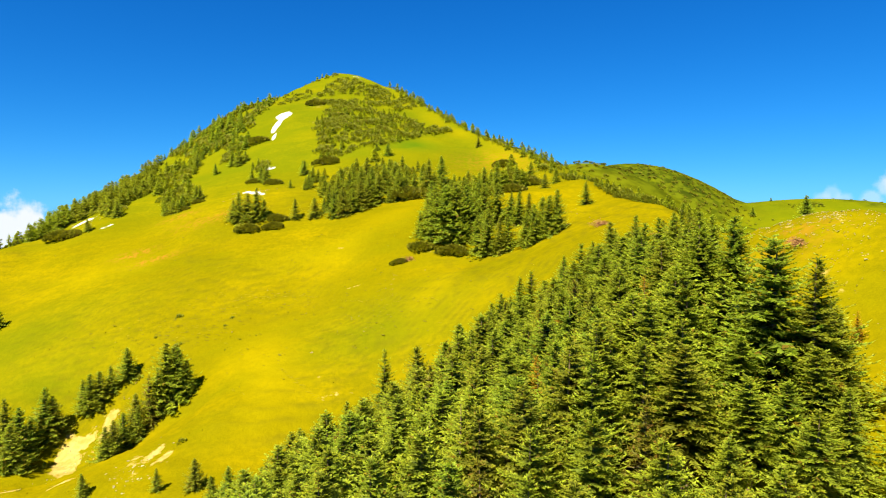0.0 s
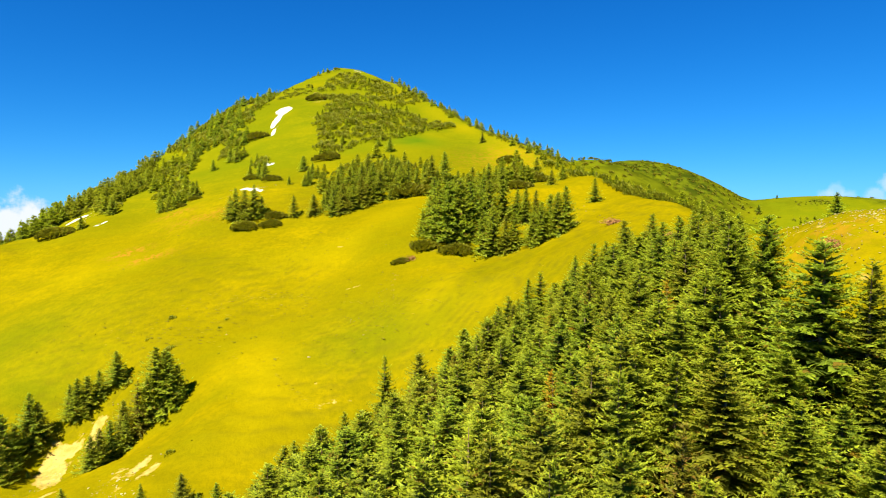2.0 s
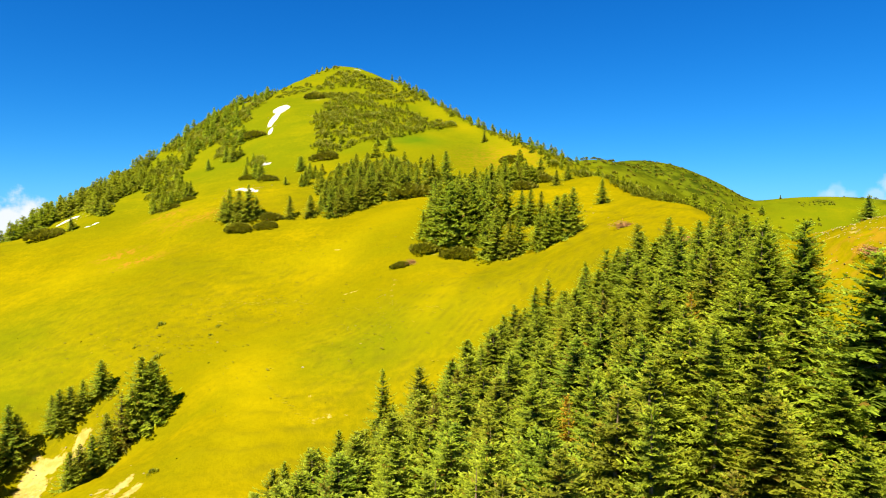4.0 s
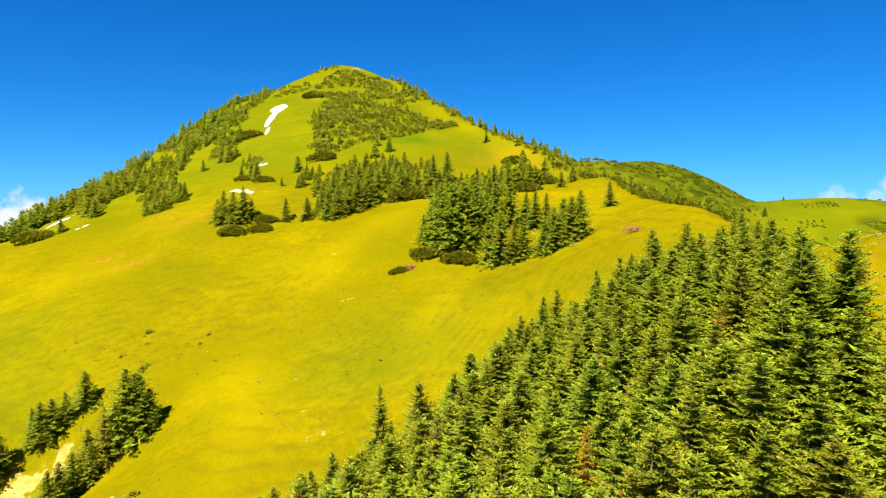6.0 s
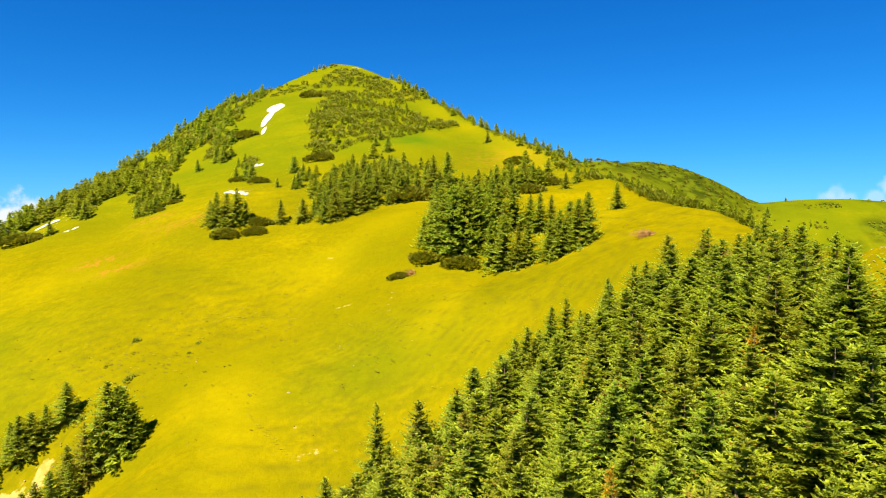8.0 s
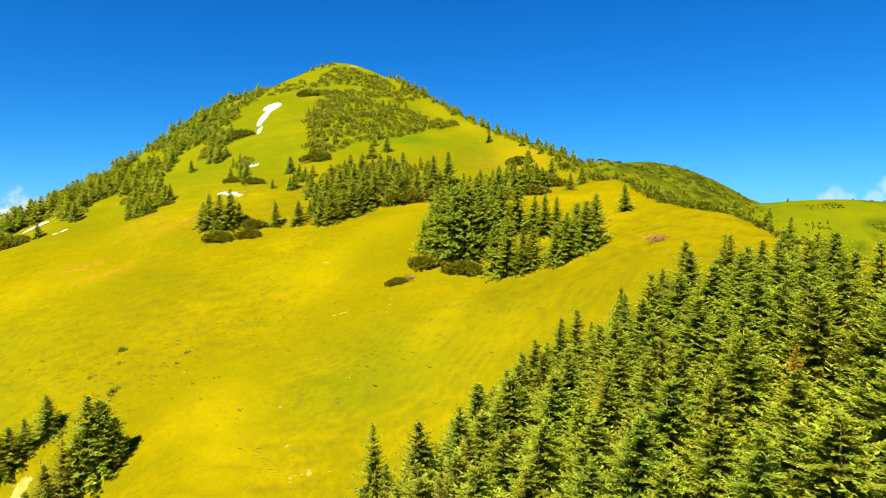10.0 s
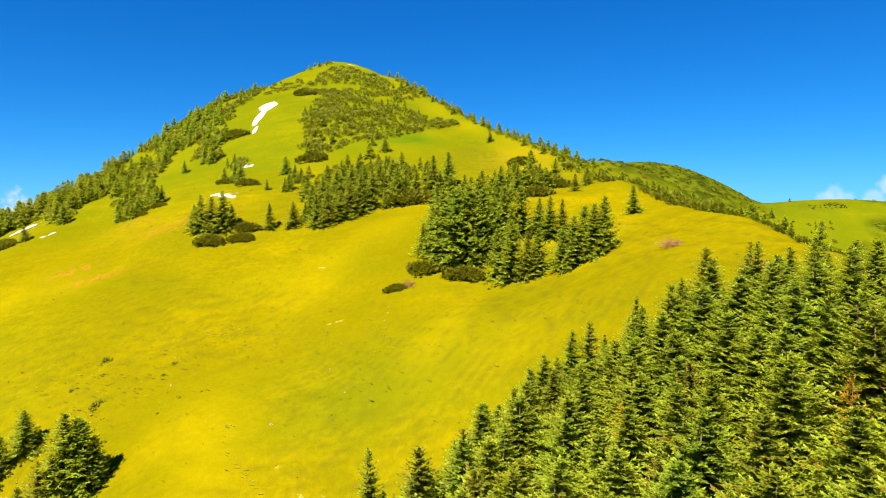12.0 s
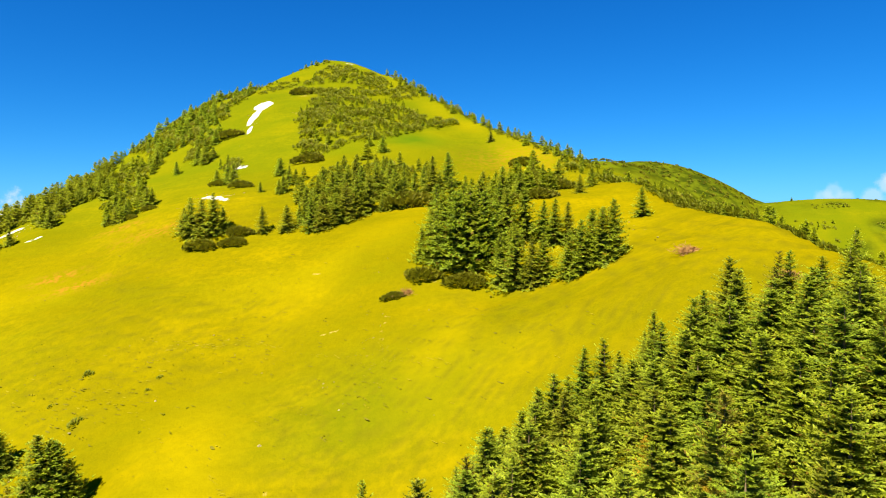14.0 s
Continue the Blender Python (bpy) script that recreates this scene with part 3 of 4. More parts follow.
def stand(thing, x, y, size, turn, label, category, group, flat=1.0, sink=0.0, lean=0.0):
    """A copy of a model on the ground, size in metres."""
    m = Matrix.Translation((x, y, height(x, y) - sink)) @ pose(0, 0, 0, lean, lean * 0.4, turn) @ Matrix.Diagonal((size * flat, size * flat, size, 1))
    return tagged(copy_thing(thing, m), label, category, group)


def slope_at(x, y, reach=1.5):
    return (height(x + reach, y) - height(x - reach, y)) / (2 * reach), (height(x, y + reach) - height(x, y - reach)) / (2 * reach)


def spread_out(thing, x, y, size, turn, label, category, group, sink=0.0, tall=0.78):
    """A copy of a low shrub that follows the slope it grows on."""
    gx, gy = slope_at(x, y)
    shear = Matrix(((1, 0, 0, 0), (0, 1, 0, 0), (gx, gy, 1, 0), (0, 0, 0, 1)))
    m = Matrix.Translation((x, y, height(x, y) - sink)) @ shear @ pose(0, 0, 0, 0, 0, turn) @ Matrix.Diagonal((size, size * 0.5, size * tall, 1))
    return tagged(copy_thing(thing, m), label, category, group)


def inside(x, y, corners):
    hit = False
    for (ax, ay), (bx, by) in zip(corners, corners[1:] + corners[:1]):
        if (ay > y) != (by > y) and x < (bx - ax) * (y - ay) / (by - ay) + ax:
            hit = not hit
    return hit


def scattered(rng, corners, gap, tries=6000, keep=None):
    """Points in a plan outline, no two nearer than the gap."""
    (x0, y0), (x1, y1) = np.min(corners, 0), np.max(corners, 0)
    found = []
    for _ in range(tries):
        x, y = rng.uniform(x0, x1), rng.uniform(y0, y1)
        g = gap(x, y) if callable(gap) else gap
        if inside(x, y, corners) and (keep is None or keep(x, y)) and all((x - a) ** 2 + (y - b) ** 2 > g * g for a, b in found):
            found.append((x, y))
    return found


# the dense forest on the flank of the spur
FOREST = [(-24, 60), (-17, 81.5), (-8, 90.2), (0.5, 95.8), (9.8, 99), (21, 99.6), (29, 99), (37, 94), (38, 84), (34.5, 76), (31, 68), (30, 60), (27.5, 53), (33, 50), (36, 42), (36, 33), (4, 33), (-12, 44)]
rng = np.random.default_rng(7)
def canopy(x, y):
    """The height of the forest's tree tops, which rises towards the crest of the spur."""
    return min(-1.6 - 0.4 * max(0.0, x - 30) * (y < 72), -1.6 - 0.55 * (58 - y), -12.0 + 0.48 * (x - 9) - 0.09 * (y - 55) * min(1.3, max(0.0, (30 - x) / 21)))


def off_edge(x, y):
    """How far inside the forest's meadow edge a place lies, in metres."""
    return min(math.hypot(x - ax - k * (bx - ax), y - ay - k * (by - ay)) for (ax, ay), (bx, by) in zip(FOREST[:7], FOREST[1:8]) for k in [min(1.0, max(0.0, ((x - ax) * (bx - ax) + (y - ay) * (by - ay)) / ((bx - ax) ** 2 + (by - ay) ** 2)))])


LOW = 1.7  # how much shorter the trees stand at the forest's rim
# dying trees in the forest
WITHERED = [(22.4, 65.4), (13.6, 77.7), (9.5, 55), (27, 50)]
for x, y in WITHERED:
    stand(DYING[0], x, y, max(0.6, (canopy(x, y) - 1.6 - height(x, y)) / 10), rng.uniform(0, 360), "dying spruce with rust-brown needles in the dense forest", "tree", "forest spruces", sink=0.1)
for x, y in scattered(rng, FOREST, 3.0, 7000):
    low = LOW * max(0.0, 1 - off_edge(x, y) / 4.5)
    if math.hypot(x + 7.5, y - 82) < 7:
        low = max(low, 2.4)
    size = min(1.35, max(0.32, (canopy(x, y) - low - height(x, y) + rng.uniform(-1.8, 0.6)) / 10))
    chance = rng.random()
    if min(math.hypot(x - a, y - b) for a, b in WITHERED) < 2.0 or math.hypot(x - 28.6, y - 57) < 2.8 or (x > 32 and y < 44):
        continue
    broad = min(1.0, 1.0 / size) ** 0.5
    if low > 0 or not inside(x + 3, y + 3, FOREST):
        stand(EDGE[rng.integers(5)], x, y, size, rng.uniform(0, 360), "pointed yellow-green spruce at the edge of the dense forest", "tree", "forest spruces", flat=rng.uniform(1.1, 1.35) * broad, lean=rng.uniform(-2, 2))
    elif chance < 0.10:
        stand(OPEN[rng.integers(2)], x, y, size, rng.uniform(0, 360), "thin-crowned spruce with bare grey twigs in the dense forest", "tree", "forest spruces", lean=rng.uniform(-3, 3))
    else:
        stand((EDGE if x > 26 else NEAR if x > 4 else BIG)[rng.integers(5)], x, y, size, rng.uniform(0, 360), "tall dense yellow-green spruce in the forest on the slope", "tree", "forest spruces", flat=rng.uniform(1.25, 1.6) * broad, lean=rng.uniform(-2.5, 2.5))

# young trees along the lower edge of the forest
BORDER = [(-17, 81.5), (-8, 90.4), (0.5, 96.2), (9.8, 99.4), (10.2, 96.4), (2, 92.6), (-6, 87), (-15, 79)]
for x, y in scattered(rng, BORDER, 3.2, 900):
    stand(MIDDLE[rng.integers(4)], x, y, rng.uniform(0.36, 0.62), rng.uniform(0, 360), "young yellow-green spruce at the lower edge of the forest", "tree", "forest spruces", flat=rng.uniform(1.1, 1.35), sink=0.1)

# trees that stand out one by one: x, y, height
FOREST_TIPS = [(-6.5, 87.0, -20.1), (-2.1, 86.0, -19.4), (-11, 81.8, -25.6), (27.4, 95.8, -2.6), (29.2, 89.0, -1.6), (36.9, 92.4, 0.2), (20.6, 96.5, -7.8), (13.4, 95.0, -11.0), (10.6, 94.5, -13.3), (9.3, 95.2, -15.0), (4, 92, -17.4), (34.8, 81.6, -0.9), (29.9, 61.7, -1.0), (26.4, 47.6, -2.4), (28.4, 45.8, -3.8), (30.5, 62.2, -2.4), (27.1, 48.2, -3.6), (29.0, 46.4, -5.2), (26.9, 61.3, -2.6), (35.4, 82.3, -2.2),
               (21.4, 90, -5.6), (19.4, 91.5, -8), (26.5, 61.8, -1.4), (15.1, 93.8, -10.0), (7.4, 92.0, -15.9), (7, 86, -15), (4.4, 80.4, -18.5), (24.5, 94.5, -5.5)]
FOREST_EDGE = [(x, y, min(15, tip - height(x, y))) for x, y, tip in FOREST_TIPS]
GULLY = [(-56.5, 117.3, 5.6), (-61.7, 113.6, 7.2), (-60.4, 114.5, 6.1), (-58.9, 115.7, 5.1), (-62.9, 113.7, 6.1)]
GULLY_SLIM = [(-44.8, 106.8, 11.0), (-43.2, 107.2, 9.0), (-42.0, 107.8, 6.0), (-44.0, 107.4, 9.6), (-45.9, 105.6, 7.6), (-49.0, 103.7, 7.4), (-50.0, 101.3, 6.6), (-50.4, 98.6, 6.4), (-50.2, 96.0, 5.6), (-48.0, 102.4, 5.6),
              (-67.2, 109.2, 9.2), (-66.2, 109.8, 7.2), (-68.8, 107.6, 5.0), (-70.8, 104.2, 10.2), (-68.7, 104.7, 8.8), (-67.2, 99.8, 8.0), (-69.2, 100.4, 7.0), (-29.5, 77.4, 3.9), (-24.3, 74.0, 4.4), (-26.8, 75.5, 2.6), (-34.3, 77.4, 3.0), (-44.6, 79.5, 3.2), (-63.8, 102.8, 1.4)]
KNOLL = [(-51.6, 172.1, 8.0), (-49.2, 171.7, 7.4), (-46.8, 171.9, 8.4), (-53.5, 173.1, 5.6), (-45, 172.2, 5.2), (-36.2, 170.7, 5.7), (-30.9, 170, 5.4), (-28.7, 172.1, 4.4)]
BAND = [(-25.4, 167.4, 7.1), (-23, 167.4, 7.6), (-20.8, 169.9, 6.5), (-18.7, 171.9, 8), (-16.7, 174.7, 8.5), (-14.2, 176.5, 8.6), (-11.3, 175.2, 4.3), (-8.6, 177.5, 8.7),
        (-27.5, 174, 7.3), (-25.5, 176.4, 7.8), (-22.7, 178.9, 8.4), (-19.8, 182.1, 8.9), (-16.8, 184, 8.2), (-13.6, 185.9, 8.3), (-10.4, 187.7, 8.3), (-6.8, 179.5, 6.4),
        (-4.5, 184, 6.5), (-7.3, 191.7, 6), (-19.3, 193.1, 6.9), (-26.5, 189.3, 5.9), (-23.4, 191.3, 6.8), (-30.8, 185.3, 4.9), (-0.4, 186.8, 8.6), (3.4, 191.1, 8.5),
        (-2.5, 190.9, 5.1), (-12.7, 197, 6.1), (-40.6, 206.2, 4.6), (-35.9, 188.7, 4.3), (-41.7, 190, 2.6), (1.2, 190, 4.2)]
CLUSTER = [(-2.4, 145.8, 6.0), (-0.6, 146.9, 8.4), (1.2, 144.6, 12), (3.5, 142.8, 12.8), (5.8, 142.8, 13.2), (8.2, 144.1, 11.6), (10.1, 136.4, 8), (12.2, 134, 10), (14.6, 132.6, 7.6),
           (16.4, 133.2, 7.2), (12.5, 146.6, 9.8), (15.4, 147, 8.9), (11.6, 152, 8.6), (18.6, 145.9, 6.8), (20.3, 144.3, 7.8), (22.6, 144.8, 6.5), (19.8, 130.2, 6.9), (21.3, 129.3, 8),
           (23.3, 130.7, 8.4), (24.3, 128.8, 8.4), (26, 129.2, 8.8), (0.3, 154.6, 9), (5, 151.2, 9.5), (8, 151.7, 9.8), (3.2, 160.9, 8.3), (6.3, 167, 7), (10.3, 171.2, 6.9),
           (15.1, 177.5, 6.3), (17.4, 166.3, 6.7), (21.3, 174.4, 7), (24.7, 182, 6.5)]
HILL = [(-75.6, 225.7, 3.9), (-71.3, 230.6, 4.3), (-68.2, 228.9, 5.3), (-58.0, 208.0, 3.8), (-52.4, 204.5, 5.8), (-54.7, 207.2, 4.7), (-41.5, 208.6, 4.0), (-35.9, 195.4, 4.8), (-34.4, 196.0, 4.0),
        (-36.7, 187.8, 3.5), (-98.1, 200.4, 5.6), (-103.2, 205.4, 4.8), (-73.2, 200.3, 5.3), (-73.0, 202.6, 4.4), (-75.8, 194.6, 4.3), (-77.7, 192.6, 3.6), (-79.6, 192.8, 3.0), (-87.0, 239.6, 5.4),
        (-100.3, 224.1, 5.5), (-100.1, 230.2, 5.3), (-103.2, 214.5, 4.6), (-101.6, 216.0, 4.3), (-101.3, 219.8, 4.4), (-22.8, 193.7, 5.0), (-12.0, 198.0, 5.6), (-14.3, 215.9, 4.4), (-18.7, 223.3, 2.9), (-17.8, 230.3, 3.1)]
LONE = [(36.6, 149, 5.6), (31.5, 174.6, 4.0), (17.8, 235.7, 3.6), (30.5, 192.8, 6), (36.3, 182.9, 4.3), (49.5, 82.5, 3.6), (336, 655, 9), (324, 664, 6), (377, 696, 4), (-97.4, 142.8, 4.8), (-102.8, 191.5, 4.0)]
stand(DYING[0], 17.8, 146.2, 0.42, 80, "small rust-brown dying spruce in the large clump", "tree", "clump spruces", sink=0.1)
stand(DYING[0], 37.6, 54.4, 0.26, 10, "low rust-brown withered spruce beside the forest", "tree", "forest spruces", flat=1.5, sink=0.1)
stand(OPEN[0], -46.9, 104.2, 0.86, 40, "thin-crowned spruce with bare twigs above the gully", "tree", "gully spruces", sink=0.1)
for spots, models, broad, label, group in (
        (FOREST_EDGE[:3], EDGE, 0.98, "slender pointed spruce standing out over the forest edge", "forest spruces"),
        (FOREST_EDGE[3:], EDGE, 1.2, "tall pointed spruce at the edge of the dense forest", "forest spruces"),
        (GULLY, MIDDLE, 1.25, "dark green spruce beside the bare earth gully", "gully spruces"),
        (GULLY_SLIM, SLIM, 1.12, "slender dark green spruce beside the bare earth gully", "gully spruces"),
        (KNOLL, MIDDLE, 1.25, "dark spruce above low dwarf pines on the meadow", "knoll spruces"),
        (BAND, MIDDLE, 1.12, "green spruce in the band of trees across the slope", "slope spruces"),
        (HILL, MIDDLE, 1.35, "small dark green spruce on the steep upper slope", "hill spruces"),
        (CLUSTER, MIDDLE, 1.1, "dense dark spruce in the large clump on the meadow", "clump spruces"),
        (LONE, MIDDLE, 1.3, "lone small green spruce on the open meadow", "lone spruces")):
    for x, y, tall in spots:
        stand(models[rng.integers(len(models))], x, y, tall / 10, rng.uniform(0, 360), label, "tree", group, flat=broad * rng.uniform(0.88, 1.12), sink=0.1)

def wood(name, spots, label, category):
    """Many small plants, none of which can be told apart, in one mesh: mesh, x, y, size, spread, turn."""
    points, faces, tips, mats, slots = [], [], [], [], []
    start = 0
    for mesh, x, y, size, flat, turn in spots:
        p = np.empty(3 * len(mesh.vertices), np.float32)
        mesh.vertices.foreach_get("co", p)
        t = np.empty(len(mesh.vertices), np.float32)
        mesh.attributes["tip"].data.foreach_get("value", t)
        v = np.empty(3 * len(mesh.polygons), np.int32)
        mesh.polygons.foreach_get("vertices", v)
        p = p.reshape(-1, 3)
        c, s = math.cos(turn), math.sin(turn)
        u, w = (p[:, 0] * c - p[:, 1] * s) * size * flat, (p[:, 0] * s + p[:, 1] * c) * size * flat
        gx, gy = slope_at(x, y) if mesh.name.startswith("foliage") else (0.0, 0.0)
        q = np.stack([u + x, w + y, p[:, 2] * size + height(x, y) - 0.1 + gx * u + gy * w], 1)
        points.append(q)
        faces.append(v.reshape(-1, 3) + start)
        tips.append(t)
        material = mesh.materials[0]
        if material not in mats:
            mats.append(material)
        slots.append(np.full(len(v) // 3, mats.index(material), np.int32))
        start += len(p)
    mesh = bpy.data.meshes.new(name)
    mesh.from_pydata(np.concatenate(points).tolist(), [], np.concatenate(faces).tolist())
    mesh.attributes.new("tip", "FLOAT", "POINT").data.foreach_set("value", np.concatenate(tips))
    for material in mats:
        mesh.materials.append(material)
    mesh.polygons.foreach_set("material_index", np.concatenate(slots))
    return tagged(new(name, mesh), label, category, kind="stuff")


# small woods on the hill: outline, gap, heights, share of dwarf pines, how closed
WOODS = [
    ("west_rim_wood", [(-150, 150), (-137, 165), (-129, 180), (-122.5, 191), (-119, 197), (-115.5, 205), (-124, 216), (-134, 205), (-142, 180)], 2.4, (3.6, 5.8), 0.2, 0.98,
     "close green spruces along the falling crest of the hill"),
    ("west_wood", [(-115, 206), (-109, 209), (-97, 200), (-101, 212), (-100, 220), (-97, 227), (-106, 248), (-111, 264), (-118, 258), (-126, 232), (-127, 218)], 2.3, (3.0, 5.2), 0.25, 0.98,
     "close green spruces and dwarf pines along the crest of the hill"),
    ("crest_wood", [(-113, 262), (-108, 269), (-87, 247), (-79, 249), (-70, 244), (-71, 255), (-76, 278), (-74, 300), (-80, 330), (-92, 314), (-104, 292), (-114, 274)], 2.4, (2.4, 4.6), 0.45, 0.86,
     "olive dwarf pines and small spruces high on the crest"),
    ("summit_shrubs", [(-88, 312), (-84, 310), (-74, 322), (-66, 336), (-57, 346), (-50, 352), (-52, 360), (-62, 354), (-72, 342), (-80, 328)], 3.0, (1.2, 2.6), 0.5, 0.55, "low dwarf pines and small spruces on the summit ridge"),
    ("slope_shrubs", [(-70, 296), (-64, 300), (-58, 318), (-62, 330), (-70, 318)], 3.0, (1.2, 2.4), 0.85, 0.75, "patch of low dwarf pines below the summit"),
    ("upper_wood", [(-46, 259), (-42, 276), (-15, 279), (8, 258), (-5, 247), (-15, 231), (-26, 228), (-32, 220), (-40, 226)], 2.5, (1.6, 3.2), 0.6, 0.9, "green spruces and dwarf pines high on the hill"),
    ("lower_wood", [(-34, 200), (-27, 205), (-18, 212), (-12, 208), (-4, 203), (2, 193), (-2, 186), (-12, 180), (-24, 172), (-32, 184)], 3.1, (2.8, 4.8), 0.35, 0.86, "close green spruces across the middle of the hill"),
    ("summit_pines", [(-52, 292), (-56, 325), (-44, 342), (-26, 324), (-2, 293), (-16, 284), (-35, 281)], 3.2, (1.8, 3.0), 0.8, 0.7, "low olive dwarf pines round the summit"),
    ("east_wood", [(-22, 328), (-6, 296), (8, 268), (24, 236), (34, 206), (50, 195), (46, 225), (30, 262), (6, 302), (-12, 330)], 2.8, (1.8, 3.8), 0.4, 1.0, "small green spruces on the far side of the crest"),
    ("crest_scrub", [(34, 206), (40, 190), (46, 160), (47, 135), (52, 112), (62, 100), (70, 120), (60, 160), (56, 200)], 3.0, (1.8, 3.6), 0.6, 0.95, "low scrub of dwarf pine behind the crest"),
    ("crest_hedge", [(43, 168), (45, 150), (46, 130), (48, 112), (52, 96), (57, 92), (54, 112), (52, 130), (50, 150), (48, 168)], 1.9, (1.0, 2.4), 0.75, 0.95, "low strip of dwarf pine along the crest of the meadow"),
    ("west_group", [(-80, 193), (-76, 192), (-74, 198), (-81, 214), (-82, 219), (-88, 228), (-84, 229), (-86, 235), (-87, 244), (-92, 254), (-92, 243), (-101, 251), (-100, 239), (-95, 222)], 2.5, (2.8, 4.8), 0.45, 0.92, "group of small spruces and dwarf pines on the slope"),
    ("scree_group", [(-81, 249), (-76, 234), (-66, 227), (-60, 220), (-59, 209), (-49, 202), (-56, 222), (-62, 229), (-68, 234), (-76, 248)], 2.8, (2.4, 4.0), 0.5, 0.7, "mixed dwarf pines and small spruces below the scree"),
    ("clump_wood", [(4, 158), (12, 160), (26, 180), (30, 192), (26, 205), (16, 190), (8, 172)], 3.0, (3.5, 6.0), 0.35, 0.85, "mixed spruces and dwarf pines behind the large clump"),
    ("far_scrub", [(60, 400), (110, 370), (200, 560), (330, 610), (340, 700), (240, 745), (130, 520)], 5.0, (2.0, 3.5), 0.95, 0.98, "far dark dwarf pine scrub on the next hill"),
    ("far_trees", [(330, 580), (520, 560), (720, 620), (720, 720), (420, 700), (330, 670)], 10.0, (2.0, 4.0), 0.9, 0.6, "scattered far bushes on the next meadow"),
    ("far_hedge", [(380, 660), (424, 658), (480, 660), (480, 668), (424, 668), (380, 672)], 4.5, (2.0, 4.0), 0.8, 0.8, "low far hedge on the next ridge"),
    ("far_rows", [(362, 628), (400, 624), (450, 626), (450, 634), (400, 633), (366, 640)], 4.5, (2.0, 3.5), 0.9, 0.8, "low far bushes on the next meadow"),
]
LOW_GROWTH = ("summit_shrubs", "slope_shrubs", "east_wood", "crest_hedge")
for name, corners, gap, (low, high), pines, share, label in WOODS:
    spots = []
    for x, y in scattered(rng, corners, gap, 2500 if gap < 4 else 5000, lambda a, b: rough(a, b, 16 if gap < 4.4 else 60, 11) < share * 2 - 1):
        if rng.random() < pines:
            spots.append(((LITTLE_PINES if gap < 4.4 else FAR_PINES if name == "far_scrub" else FAR_BUSHES)[rng.integers(2)], x, y, rng.uniform(2.2, 5.6) * (0.6 if name in LOW_GROWTH else 1.0 if gap < 4.4 else 0.8), 1.0, rng.uniform(0, 6.28)))
        else:
            spots.append((SMALL[rng.integers(3)], x, y, rng.uniform(low, high) / 10, rng.uniform(0.9, 1.3), rng.uniform(0, 6.28)))
    wood(name, spots, label, "woodland")

# low mats of juniper among the cattle terraces
mats = []
while len(mats) < 14:
    x, y = rng.normal(-60, 15), rng.normal(126, 6)
    if rough(x, y, 9, 41) > -0.2:
        mats.append((FAR_BUSHES[rng.integers(2)], x, y, rng.uniform(0.2, 0.45), 1.0, rng.uniform(0, 6.28)))
for x, y, w in ((-52.3, 131.1, 1.5), (-49.1, 121.4, 1.8), (-40.5, 128.5, 0.9), (-41.2, 126.0, 0.8), (-55, 126, 0.9), (-54.2, 116.3, 1.3), (-35.5, 88.4, 1.2)):
    mats.append((FAR_BUSHES[rng.integers(2)], x, y, w, 1.0, 0.2))
for _ in range(8):
    mats.append((FAR_BUSHES[rng.integers(2)], rng.uniform(-60, 15), rng.uniform(104, 158), rng.uniform(0.2, 0.45), 1.0, rng.uniform(0, 6.28)))
wood("juniper_mats", mats, "small dark juniper mats between the cattle terraces", "shrubs")

# dwarf pines on the meadow: x, y, width
MEADOW_PINES = [(-47.6, 166.6, 6.8), (-41.0, 166.4, 5.6), (-41.2, 170.6, 6.2), (-2.2, 140.2, 6.4), (4.9, 137.2, 6.9), (-6.0, 177.0, 11.5), (-6.8, 136.5, 3.6), (24.2, 210.4, 7.9), (26, 191.3, 10.3),
                (21.4, 167.2, 7.5), (15.3, 162.9, 5.8), (-109.3, 189.3, 10), (-107.0, 191.0, 6), (-66.3, 247.2, 7.9), (-48.3, 196.8, 6), (-74.5, 193.0, 4.6), (-78.6, 192.6, 3.6), (-71.6, 197.8, 4.0), (-56.8, 206.5, 5),
                (-34.6, 214.2, 8.6), (-52, 290, 9), (30, 186, 7)]
for x, y, w in MEADOW_PINES:
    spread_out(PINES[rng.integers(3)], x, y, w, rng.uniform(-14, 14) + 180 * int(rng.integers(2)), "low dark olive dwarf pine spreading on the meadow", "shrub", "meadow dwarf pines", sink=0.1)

# ---------- stones, dead brush, grass ----------
def boulder(x, y, size, seed, label, group):
    bm = bmesh.new()
    bmesh.ops.create_icosphere(bm, subdivisions=2, radius=0.5)
    r = random.Random(seed)
    squash = Vector((r.uniform(0.8, 1.3), r.uniform(0.7, 1.1), r.uniform(0.45, 0.75)))
    for v in bm.verts:
        v.co *= 1 + 0.45 * noise.noise(v.co * 2.3 + Vector((seed, 0, 0))) + 0.15 * noise.noise(v.co * 6 + Vector((0, seed, 0)))
        v.co = Vector((v.co.x * squash.x, v.co.y * squash.y, v.co.z * squash.z)) * size
    mesh = bpy.data.meshes.new("boulder")
    bm.to_mesh(mesh)
    bm.free()
    mesh.materials.append(ROCK)
    ob = new("boulder", mesh)
    ob.matrix_world = pose(x, y, height(x, y) + 0.08 * size, 0, 0, r.uniform(0, 360))
    return tagged(ob, label, "rock", group)


for n, (x, y, size) in enumerate(((-20.7, 108.7, 0.5), (-12, 112.5, 0.34), (-15, 119, 0.3), (-35.4, 137, 0.34), (-39, 123.5, 0.34), (-49, 120, 0.36))):
    boulder(x, y, size, n + 1, "pale limestone boulder lying on the grass slope", "meadow boulders")


